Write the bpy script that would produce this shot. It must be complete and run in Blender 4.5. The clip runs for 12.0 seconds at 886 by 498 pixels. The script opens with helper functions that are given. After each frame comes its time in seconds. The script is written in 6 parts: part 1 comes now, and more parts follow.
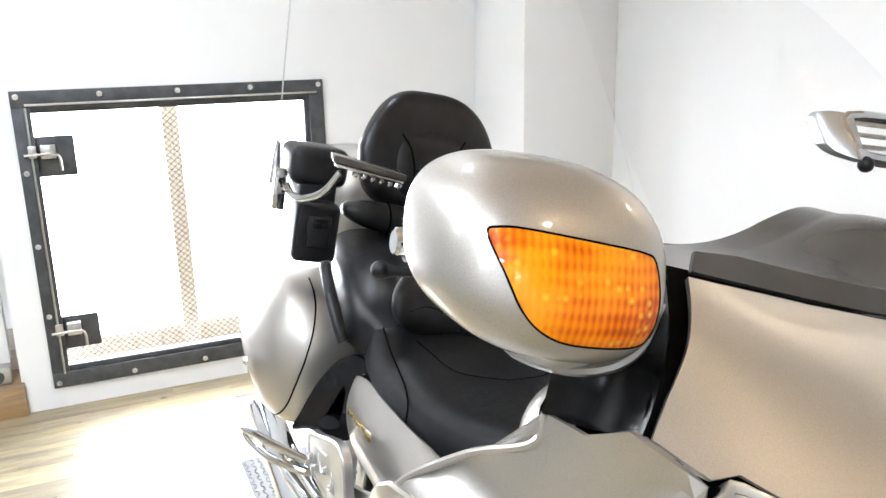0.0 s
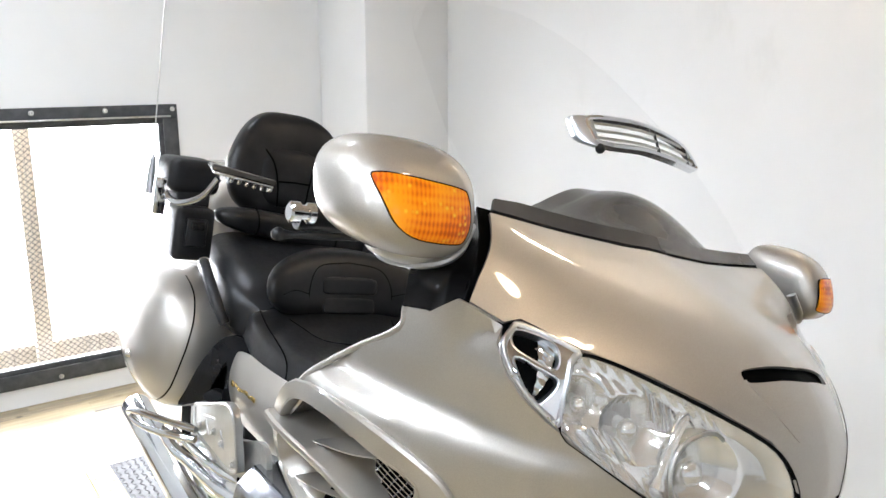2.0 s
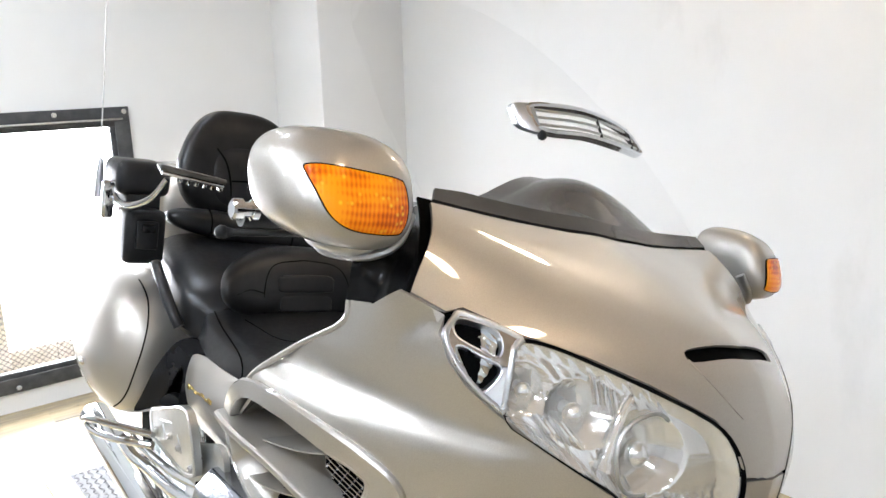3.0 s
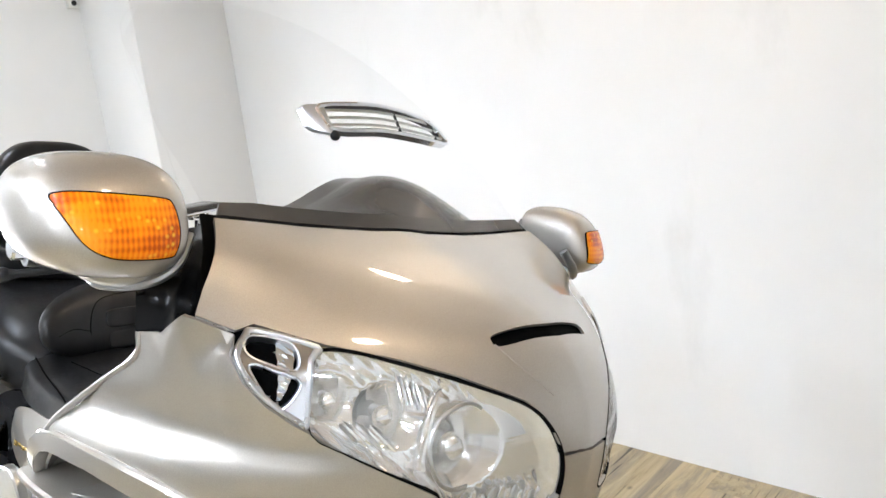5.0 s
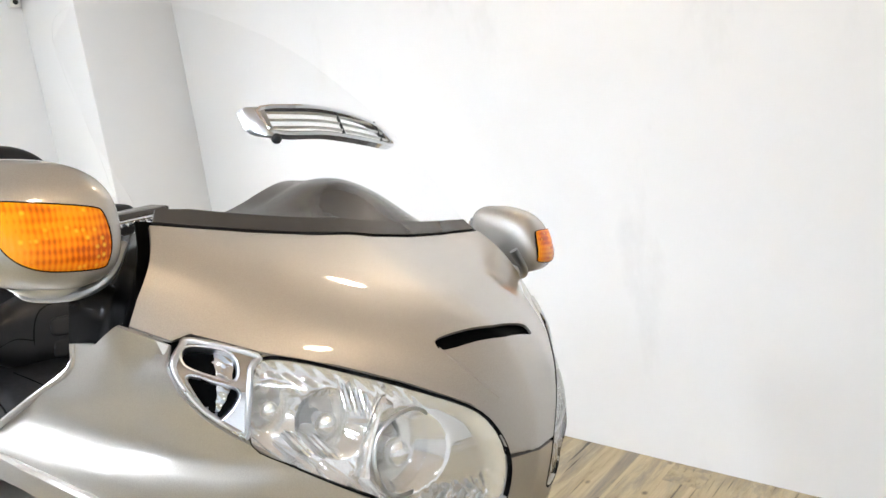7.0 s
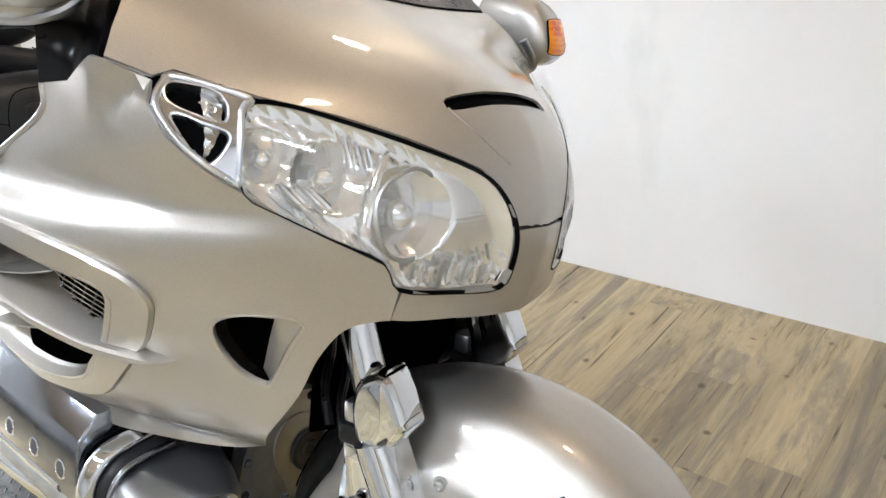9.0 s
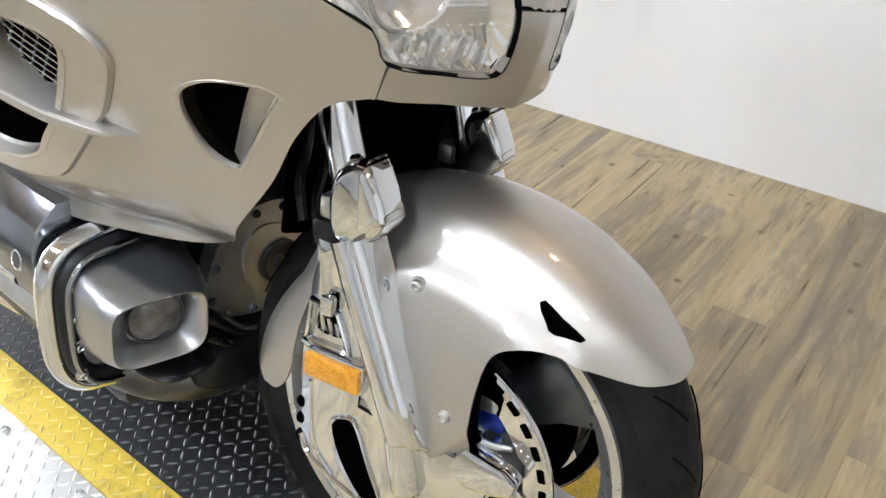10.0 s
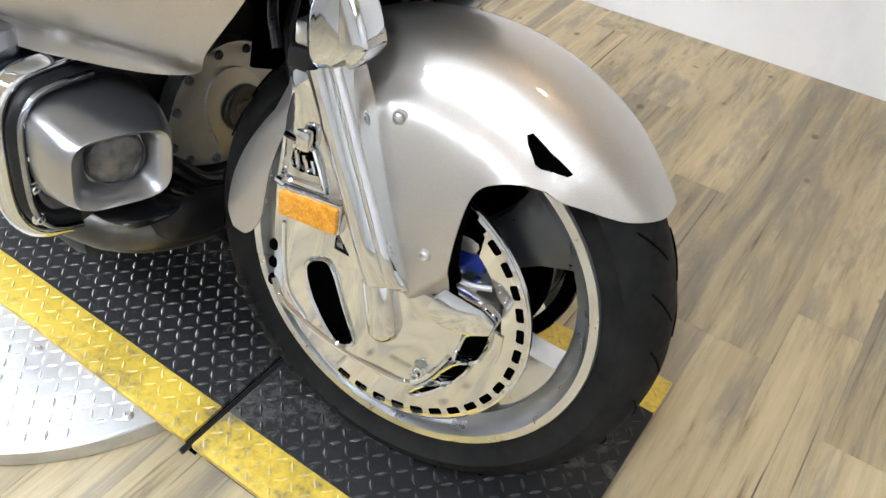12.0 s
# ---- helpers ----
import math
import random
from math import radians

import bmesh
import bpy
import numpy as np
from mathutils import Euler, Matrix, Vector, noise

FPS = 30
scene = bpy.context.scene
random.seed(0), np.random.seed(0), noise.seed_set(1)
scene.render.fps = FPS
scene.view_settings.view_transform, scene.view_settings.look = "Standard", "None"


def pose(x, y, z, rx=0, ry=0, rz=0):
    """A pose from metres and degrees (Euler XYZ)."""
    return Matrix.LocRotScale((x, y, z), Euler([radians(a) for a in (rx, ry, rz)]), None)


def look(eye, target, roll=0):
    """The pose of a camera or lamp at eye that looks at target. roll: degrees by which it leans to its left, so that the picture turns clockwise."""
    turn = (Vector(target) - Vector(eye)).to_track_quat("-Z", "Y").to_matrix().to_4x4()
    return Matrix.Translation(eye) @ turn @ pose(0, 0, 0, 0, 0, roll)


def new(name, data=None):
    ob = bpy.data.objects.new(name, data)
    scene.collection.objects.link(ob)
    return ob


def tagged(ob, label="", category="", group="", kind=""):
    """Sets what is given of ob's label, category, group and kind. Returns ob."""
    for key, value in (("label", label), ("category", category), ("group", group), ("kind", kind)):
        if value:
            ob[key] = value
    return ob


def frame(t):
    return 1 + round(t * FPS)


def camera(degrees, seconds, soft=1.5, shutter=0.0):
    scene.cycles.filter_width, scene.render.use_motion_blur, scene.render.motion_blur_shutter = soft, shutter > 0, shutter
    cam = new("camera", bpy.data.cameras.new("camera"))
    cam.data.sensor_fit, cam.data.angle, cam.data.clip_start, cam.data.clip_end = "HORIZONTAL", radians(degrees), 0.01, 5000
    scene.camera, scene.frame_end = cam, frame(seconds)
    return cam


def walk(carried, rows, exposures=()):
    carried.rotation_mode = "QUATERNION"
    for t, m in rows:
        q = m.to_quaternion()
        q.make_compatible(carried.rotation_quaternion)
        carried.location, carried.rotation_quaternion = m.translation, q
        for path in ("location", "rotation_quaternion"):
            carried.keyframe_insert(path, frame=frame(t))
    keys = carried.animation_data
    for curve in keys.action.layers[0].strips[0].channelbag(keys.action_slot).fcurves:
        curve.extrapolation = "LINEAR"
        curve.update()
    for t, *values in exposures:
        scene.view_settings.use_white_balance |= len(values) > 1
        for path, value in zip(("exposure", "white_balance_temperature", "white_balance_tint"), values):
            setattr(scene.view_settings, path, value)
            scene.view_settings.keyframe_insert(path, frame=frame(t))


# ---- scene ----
import functools
from mathutils.geometry import delaunay_2d_cdt

cam = camera(58.4, 12.0)
PATH = [
    (0, (0.172, -0.473, 1.375), (-1.593, 0.316, 0.862), -1.2),
    (0.5, (0.278, -0.515, 1.376), (-1.459, 0.365, 0.919), -1.3),
    (1, (0.374, -0.627, 1.365), (-1.283, 0.388, 0.893), 0.2),
    (1.5, (0.438, -0.674, 1.373), (-1.187, 0.406, 0.933), -0.1),
    (2, (0.449, -0.666, 1.369), (-1.132, 0.477, 0.926), -0.2),
    (2.5, (0.453, -0.647, 1.363), (-1.083, 0.546, 0.896), -1.1),
    (3, (0.464, -0.639, 1.361), (-1.067, 0.565, 0.907), -1.7),
    (3.5, (0.479, -0.609, 1.358), (-0.988, 0.664, 0.882), -4.3),
    (5.5, (0.515, -0.547, 1.352), (-0.783, 0.897, 0.874), -6.4),
    (6, (0.519, -0.54, 1.357), (-0.758, 0.921, 0.874), -6.6),
    (6.5, (0.524, -0.534, 1.359), (-0.723, 0.957, 0.886), -7.4),
    (8.5, (0.488, -0.533, 1.292), (-0.731, 0.873, 0.559), -5.3),
    (9, (0.473, -0.524, 1.251), (-0.695, 0.851, 0.388), -5.0),
    (9.5, (0.459, -0.527, 1.201), (-0.647, 0.793, 0.184), -2.2),
    (10, (0.449, -0.529, 1.154), (-0.566, 0.751, 0.0), -0.7),
    (10.5, (0.447, -0.541, 1.108), (-0.489, 0.688, -0.162), 1.6),
    (11, (0.447, -0.548, 1.08), (-0.432, 0.657, -0.252), 2.1),
    (11.5, (0.442, -0.559, 1.068), (-0.403, 0.643, -0.29), 2.7),
    (12, (0.429, -0.566, 1.09), (-0.373, 0.659, -0.273), 3.2),
]
walk(cam, [(t, look(eye, target, roll)) for t, eye, target, roll in PATH], [(0.0, 0.38), (1.0, 0.22), (2.0, 0.17), (3.5, 0.29), (6.5, 0.42), (8.5, 0.30), (10.0, 0.32), (12.0, 0.48)])

# ---- world and large lights ----
world = bpy.data.worlds.new("world")
scene.world = world
world.use_nodes = True
sky = world.node_tree.nodes.new("ShaderNodeTexSky")
sky.sky_type, sky.sun_disc, sky.sun_elevation, sky.sun_rotation = "NISHITA", False, radians(40), radians(90)
world.node_tree.links.new(sky.outputs[0], world.node_tree.nodes["Background"].inputs[0])
world.node_tree.nodes["Background"].inputs[1].default_value = 0.12

WINDOW_GLOW, PANEL_GLOW = 32.0, 208.0


# ---- materials ----
def material(name, base, rough=0.5, metal=0.0, coat=0.0, spec=0.5):
    m = bpy.data.materials.new(name)
    m.use_nodes = True
    b = m.node_tree.nodes["Principled BSDF"]
    b.inputs["Base Color"].default_value = (*base, 1)
    b.inputs["Roughness"].default_value, b.inputs["Metallic"].default_value = rough, metal
    b.inputs["Coat Weight"].default_value, b.inputs["Specular IOR Level"].default_value = coat, spec
    b.inputs["Coat Roughness"].default_value = 0.04
    return m


def node(m, kind, **values):
    n = m.node_tree.nodes.new("ShaderNode" + kind)
    for k, v in values.items():
        n.inputs[k.replace("_", " ")].default_value = v
    return n


def link(m, a, b):
    m.node_tree.links.new(a, b)


def coords(m, scale=(1, 1, 1), random_shift=False, source="Object"):
    tc, mp = node(m, "TexCoord"), node(m, "Mapping")
    mp.inputs["Scale"].default_value = scale
    link(m, tc.outputs[source], mp.inputs["Vector"])
    if random_shift:
        info, mul = node(m, "ObjectInfo"), node(m, "VectorMath")
        mul.operation = "SCALE"
        mul.inputs[0].default_value = (37.0, 91.0, 53.0)
        link(m, info.outputs["Random"], mul.inputs["Scale"])
        link(m, mul.outputs[0], mp.inputs["Location"])
    return mp.outputs[0]


def ramp(m, fac, stops):
    n = node(m, "ValToRGB")
    e = n.color_ramp.elements
    while len(e) < len(stops):
        e.new(0.5)
    for el, (p, c) in zip(e, stops):
        el.position, el.color = p, (*c, 1)
    link(m, fac, n.inputs[0])
    return n.outputs[0]


def noise_tex(m, vec, scale, detail=4.0, rough=0.55):
    n = node(m, "TexNoise", Scale=scale, Detail=detail, Roughness=rough)
    link(m, vec, n.inputs["Vector"])
    return n.outputs["Fac"]


def bump(m, height, strength=0.2, dist=0.001):
    n = node(m, "Bump", Strength=strength, Distance=dist)
    link(m, height, n.inputs["Height"])
    link(m, n.outputs[0], m.node_tree.nodes["Principled BSDF"].inputs["Normal"])
    return n


def bsdf(m):
    return m.node_tree.nodes["Principled BSDF"]


def mottled(name, a, b, scale, rough=(0.4, 0.6), metal=0.0, coat=0.0, bumps=(0, 0.1, 0.001), stops=(0.35, 0.65), source="Object"):
    m = material(name, a, sum(rough) / 2, metal, coat)
    v = coords(m, source=source)
    f = noise_tex(m, v, scale)
    link(m, ramp(m, f, [(stops[0], a), (stops[1], b)]), bsdf(m).inputs["Base Color"])
    g = noise_tex(m, v, scale * 4.3)
    link(m, ramp(m, g, [(0.3, (rough[0],) * 3), (0.7, (rough[1],) * 3)]), bsdf(m).inputs["Roughness"])
    if bumps[0]:
        bump(m, noise_tex(m, v, bumps[0]), bumps[1], bumps[2])
    return m


def make_paint():
    """Champagne metallic: a tan flake under a clear coat, with a faint orange peel."""
    m = mottled("champagne_paint", (0.425, 0.401, 0.364), (0.48, 0.455, 0.415), 900, (0.42, 0.48), 0.86, 1.0)
    b = bsdf(m)
    b.inputs["Coat IOR"].default_value = 1.6
    b.inputs["Coat Roughness"].default_value = 0.025
    peel = node(m, "Bump", Strength=0.05, Distance=0.0004)
    link(m, noise_tex(m, coords(m), 260, 2), peel.inputs["Height"])
    link(m, peel.outputs[0], b.inputs["Coat Normal"])
    return m


PAINT = make_paint()
PAINT_GREY = mottled("grey_satin_paint", (0.43, 0.435, 0.445), (0.47, 0.475, 0.48), 9, (0.28, 0.33), 0.95, 0.0)
BELLY = mottled("dark_satin_alloy", (0.075, 0.070, 0.062), (0.12, 0.112, 0.10), 16, (0.3, 0.42), 0.85)
CHROME = mottled("chrome", (0.74, 0.765, 0.80), (0.69, 0.715, 0.75), 14, (0.03, 0.09), 1.0)
SMOKE = mottled("smoked_chrome", (0.30, 0.32, 0.36), (0.36, 0.38, 0.42), 14, (0.10, 0.18), 1.0)
ALU = mottled("cast_aluminium", (0.55, 0.55, 0.54), (0.64, 0.64, 0.63), 12, (0.3, 0.42), 1.0)
ALU_DULL = mottled("dull_engine_alloy", (0.50, 0.50, 0.49), (0.60, 0.60, 0.58), 30, (0.34, 0.5), 0.95, bumps=(700, 0.2, 0.0005))
LEATHER = mottled("black_leather", (0.006, 0.006, 0.0065), (0.011, 0.011, 0.012), 22, (0.31, 0.42), 0.0, bumps=(420, 0.10, 0.0006))
PLASTIC = mottled("black_plastic", (0.006, 0.006, 0.007), (0.011, 0.011, 0.012), 30, (0.34, 0.5), bumps=(800, 0.15, 0.0005))
# Lightless black that puts deep shade into openings and hollows.
DARK = material("shade_black", (0.001, 0.001, 0.001), 0.9, spec=0.0)
bsdf(PLASTIC).inputs["Specular IOR Level"].default_value = 0.38
BOOT = mottled("glossy_black_trim", (0.005, 0.005, 0.006), (0.009, 0.009, 0.010), 18, (0.14, 0.26))
bsdf(BOOT).inputs["Specular IOR Level"].default_value = 0.3
RUBBER = mottled("tyre_rubber", (0.006, 0.006, 0.006), (0.015, 0.0145, 0.014), 16, (0.6, 0.8), bumps=(500, 0.3, 0.0008))
bsdf(RUBBER).inputs["Specular IOR Level"].default_value = 0.3
SEAM = material("seam_gap", (0.0015, 0.0015, 0.0015), 0.7, spec=0.03)
HOOD = mottled("dusty_dark_garnish", (0.052, 0.047, 0.043), (0.066, 0.060, 0.055), 9, (0.17, 0.23))
WALL = mottled("white_wall_paint", (0.79, 0.79, 0.785), (0.84, 0.84, 0.835), 1.3, (0.55, 0.7), bumps=(180, 0.12, 0.0008))
CEIL = mottled("tan_ceiling_boards", (0.58, 0.475, 0.375), (0.64, 0.525, 0.41), 2.5, (0.6, 0.8))
STEEL = mottled("dark_steel_frame", (0.055, 0.058, 0.062), (0.085, 0.088, 0.092), 20, (0.45, 0.6), 0.4, bumps=(300, 0.2, 0.0006))
ZINC = mottled("zinc_hardware", (0.5, 0.5, 0.5), (0.62, 0.62, 0.6), 80, (0.3, 0.45), 1.0)
RIM = mottled("bright_cast_rim", (0.62, 0.64, 0.67), (0.70, 0.72, 0.75), 9, (0.26, 0.34), 1.0)
for m_, k_ in ((LEATHER, 0.33), (PLASTIC, 0.32), (RUBBER, 0.12)):
    bsdf(m_).inputs["Specular IOR Level"].default_value = k_
BRASS = material("gold_script", (0.75, 0.55, 0.2), 0.25, 1.0)
BLUE = material("blue_anodised_caliper", (0.012, 0.03, 0.22), 0.3, 0.6)


def make_wall_scuffed():
    m = mottled("scuffed_white_wall", (0.80, 0.80, 0.795), (0.85, 0.85, 0.845), 1.1, (0.45, 0.65), bumps=(180, 0.12, 0.0008))
    v = coords(m, (2.2, 2.2, 1.0))
    f = noise_tex(m, v, 1.6, 5, 0.6)
    mix = node(m, "Mix")
    mix.data_type = "RGBA"
    link(m, ramp(m, f, [(0.59, (0, 0, 0)), (0.80, (0.36, 0.36, 0.36))]), mix.inputs["Factor"])
    old = bsdf(m).inputs["Base Color"].links[0].from_socket
    link(m, old, mix.inputs["A"])
    mix.inputs["B"].default_value = (0.55, 0.55, 0.53, 1)
    link(m, mix.outputs["Result"], bsdf(m).inputs["Base Color"])
    return m


WALL_SCUFF = make_wall_scuffed()


def make_wood(name, a, b, dark, along=1, random_shift=True):
    """Weathered boards: streaks along the grain, grey worn patches, thin cracks and small knots."""
    m = material(name, a, 0.45)
    sc = [26.0, 26.0, 26.0]
    sc[along] = 1.7
    v = coords(m, tuple(sc), random_shift)
    f = noise_tex(m, v, 1.6, 8, 0.68)
    f.node.inputs["Distortion"].default_value = 0.3
    wide = [9.0, 9.0, 9.0]
    wide[along] = 0.9
    broad = noise_tex(m, coords(m, tuple(wide), random_shift), 1.5, 9, 0.72)
    broad.node.inputs["Distortion"].default_value = 0.6

    def blend(fac, under, over):
        mix = node(m, "Mix")
        mix.data_type = "RGBA"
        link(m, fac, mix.inputs["Factor"])
        link(m, under, mix.inputs["A"])
        mix.inputs["B"].default_value = (*over, 1)
        return mix.outputs["Result"]

    def times(x, y):
        n = node(m, "Math")
        n.operation = "MULTIPLY"
        link(m, x, n.inputs[0])
        link(m, y, n.inputs[1])
        return n.outputs[0]

    c = ramp(m, f, [(0.30, dark), (0.42, a), (0.66, b)])
    grey = tuple(0.62 * p + 0.38 * q for p, q in zip(dark, (sum(a) / 3.2,) * 3))
    c = blend(ramp(m, broad, [(0.34, (0.85,) * 3), (0.45, (0.48,) * 3), (0.53, (0, 0, 0))]), c, grey)
    fine = [75.0, 75.0, 75.0]
    fine[along] = 1.3
    line = noise_tex(m, coords(m, tuple(fine), random_shift), 1.0, 3, 0.5)
    where = noise_tex(m, coords(m, tuple(wide), random_shift), 2.3, 2)
    c = blend(times(ramp(m, line, [(0.31, (0.9,) * 3), (0.36, (0, 0, 0))]), ramp(m, where, [(0.45, (0, 0, 0)), (0.55, (1, 1, 1))])), c, tuple(p * 0.35 for p in dark))
    spots = node(m, "TexVoronoi", Scale=13.0)
    link(m, coords(m, (1.0, 0.7, 1.0), random_shift), spots.inputs["Vector"])
    split = node(m, "SeparateColor")
    link(m, spots.outputs["Color"], split.inputs[0])
    some = ramp(m, split.outputs[0], [(0.45, (0, 0, 0)), (0.55, (1, 1, 1))])
    c = blend(times(ramp(m, spots.outputs["Distance"], [(0.07, (0.8,) * 3), (0.16, (0, 0, 0))]), some), c, tuple(p * 0.55 for p in dark))
    tone, info = node(m, "HueSaturation"), node(m, "ObjectInfo")
    link(m, ramp(m, info.outputs["Random"], [(0.0, (0.78,) * 3), (0.5, (0.98,) * 3), (1.0, (1.14,) * 3)]), tone.inputs["Value"])
    link(m, c, tone.inputs["Color"])
    link(m, tone.outputs[0], bsdf(m).inputs["Base Color"])
    link(m, ramp(m, f, [(0.3, (0.46,) * 3), (0.7, (0.28,) * 3)]), bsdf(m).inputs["Roughness"])
    bump(m, f, 0.25, 0.0012)
    return m


FLOOR_WOOD = make_wood("weathered_pine_floor", (0.390, 0.314, 0.188), (0.49, 0.402, 0.250), (0.145, 0.116, 0.076))
RAW_WOOD = make_wood("raw_pine_block", (0.42, 0.26, 0.12), (0.5, 0.33, 0.17), (0.25, 0.14, 0.06), 1, False)
# Outdoor pine with the sunlight put into its pale colours.
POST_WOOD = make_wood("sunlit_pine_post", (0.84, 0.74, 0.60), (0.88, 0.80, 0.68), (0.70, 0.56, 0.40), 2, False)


def worn_paint(name, paint, under, amount, rough=0.55, metal=0.0):
    """Floor paint rubbed through and dirtied, at two scales."""
    m = material(name, paint, rough, metal)
    v = coords(m)
    f = noise_tex(m, v, 55, 6, 0.7)
    g = noise_tex(m, v, 6, 4)
    add = node(m, "Math")
    add.operation = "MULTIPLY"
    link(m, f, add.inputs[0])
    link(m, g, add.inputs[1])
    dirty = tuple(c * 0.72 for c in paint)
    link(m, ramp(m, add.outputs[0], [(amount, under), (amount + 0.05, dirty), (amount + 0.14, paint)]), bsdf(m).inputs["Base Color"])
    bump(m, f, 0.25, 0.0006)
    return m


DECK_BLACK = worn_paint("black_deck_paint", (0.009, 0.009, 0.0095), (0.055, 0.053, 0.05), 0.16, 0.55)
DECK_LUG = worn_paint("rubbed_black_treads", (0.05, 0.05, 0.052), (0.022, 0.022, 0.022), 0.19, 0.34, 0.5)
YELLOW = worn_paint("yellow_safety_paint", (0.66, 0.47, 0.060), (0.2, 0.16, 0.08), 0.14, 0.5)
YELLOW_LUG = worn_paint("rubbed_yellow_treads", (0.68, 0.52, 0.13), (0.4, 0.34, 0.2), 0.16, 0.45)
for m_ in (DECK_BLACK, DECK_LUG):
    bsdf(m_).inputs["Specular IOR Level"].default_value = 0.28
TREAD = mottled("bright_tread_plate", (0.42, 0.42, 0.415), (0.52, 0.52, 0.515), 9, (0.38, 0.52), 0.65, bumps=(260, 0.2, 0.0006))
TREAD_LUG = mottled("polished_treads", (0.74, 0.74, 0.73), (0.82, 0.82, 0.81), 40, (0.25, 0.38), 0.75)


def make_amber():
    """Amber plastic with ribs across and along; the reflector's glints are put into its colour."""
    m = material("amber_lens", (1.0, 0.30, 0.0), 0.3, 0.0, 0.55, 0.2)
    bsdf(m).inputs["Coat Roughness"].default_value = 0.04
    v = coords(m)
    total = noise_tex(m, v, 22, 1)
    for way, scale, weight in (("Z", 34.0, 0.11), ("Y", 62.0, 0.13)):
        w = node(m, "TexWave", Scale=scale, Distortion=1.6)
        w.bands_direction = way
        link(m, v, w.inputs["Vector"])
        add = node(m, "Math")
        add.operation = "MULTIPLY_ADD"
        link(m, w.outputs["Fac"], add.inputs[0])
        add.inputs[1].default_value = weight
        link(m, total, add.inputs[2])
        total = add.outputs[0]
    base = ramp(m, total, [(0.42, (0.60, 0.085, 0.0)), (0.55, (0.90, 0.19, 0.0)), (0.74, (1.0, 0.34, 0.006))])
    # yellow specks coloured in as glints
    spots = node(m, "TexVoronoi", Scale=120.0, Randomness=0.6)
    link(m, v, spots.inputs["Vector"])
    glint = node(m, "Mix")
    glint.data_type = "RGBA"
    some = node(m, "Math")
    some.operation = "MULTIPLY"
    link(m, ramp(m, spots.outputs["Distance"], [(0.06, (1, 1, 1)), (0.36, (0, 0, 0))]), some.inputs[0])
    split = node(m, "SeparateColor")
    link(m, spots.outputs["Color"], split.inputs[0])
    link(m, ramp(m, split.outputs[0], [(0.50, (0, 0, 0)), (0.66, (1, 1, 1))]), some.inputs[1])
    link(m, some.outputs[0], glint.inputs["Factor"])
    link(m, base, glint.inputs["A"])
    glint.inputs["B"].default_value = (1.0, 0.55, 0.03, 1)
    link(m, glint.outputs["Result"], bsdf(m).inputs["Base Color"])
    bump(m, total, 0.35, 0.003)
    return m


AMBER = make_amber()
AMBER_DULL = mottled("dull_amber_reflector", (0.50, 0.20, 0.012), (0.66, 0.30, 0.03), 90, (0.2, 0.32), 0.0, 0.3)


def make_clear(name, tint=(1, 1, 1), gloss=0.02, least=0.03, most=0.5):
    """A thin clear sheet: straight through, with a reflection that grows at grazing angles."""
    m = bpy.data.materials.new(name)
    m.use_nodes = True
    n = m.node_tree.nodes
    n.remove(n["Principled BSDF"])
    a, b, mix, lw = node(m, "BsdfTransparent"), node(m, "BsdfGlossy"), node(m, "MixShader"), node(m, "LayerWeight", Blend=0.5)
    a.inputs[0].default_value = (*tint, 1)
    b.inputs["Roughness"].default_value = gloss
    grow_ = node(m, "Math")
    grow_.operation = "POWER"
    grow_.inputs[1].default_value = 4.0
    link(m, lw.outputs["Facing"], grow_.inputs[0])
    link(m, ramp(m, grow_.outputs[0], [(0.0, (least,) * 3), (1.0, (most,) * 3)]), mix.inputs[0])
    link(m, a.outputs[0], mix.inputs[1])
    link(m, b.outputs[0], mix.inputs[2])
    link(m, mix.outputs[0], n["Material Output"].inputs["Surface"])
    return m


GLASS = make_clear("clear_headlight_glass", (0.98, 0.985, 0.995), 0.03, 0.04, 0.5)
SCREEN = make_clear("clear_windscreen", (0.985, 0.985, 0.985), 0.0, 0.001, 0.02)


def make_glow(name, color, strength):
    m = bpy.data.materials.new(name)
    m.use_nodes = True
    n = m.node_tree.nodes
    n.remove(n["Principled BSDF"])
    e = node(m, "Emission", Color=(*color, 1), Strength=strength)
    link(m, e.outputs[0], n["Material Output"].inputs["Surface"])
    return m


DAYLIGHT = make_glow("overcast_daylight", (0.95, 0.98, 1.05), WINDOW_GLOW)
PANEL = make_glow("lamp_diffuser", (0.88, 0.985, 1.125), PANEL_GLOW)
WARM_PANEL = make_glow("warm_lamp_diffuser", (1.0, 0.80, 0.58), 75.0)

WARM_FILL = make_glow("warm_fill_diffuser", (1.0, 0.76, 0.50), 66.0)


def make_reflector():
    return mottled("headlight_reflector", (0.95, 0.935, 0.90), (0.90, 0.885, 0.85), 30, (0.07, 0.13), 0.8)


REFLECTOR = make_reflector()


# ---- mesh helpers ----
def part(name, bm, mat, parent=None, label="", sharp=38, m=None, kind=""):
    """One bmesh as one mesh object, under a thing or under a part."""
    if m is not None:
        bm.transform(m)
        if m.determinant() < 0:
            bmesh.ops.reverse_faces(bm, faces=bm.faces[:])
    me = bpy.data.meshes.new(name)
    bm.to_mesh(me)
    bm.free()
    me.materials.append(mat)
    for p in me.polygons:
        p.use_smooth = True
    me.set_sharp_from_angle(angle=radians(sharp))
    ob = new(name, me)
    if parent is not None:
        ob.parent = parent
    if label:
        ob["label"] = label
    if kind:
        ob["kind"] = kind
    return ob


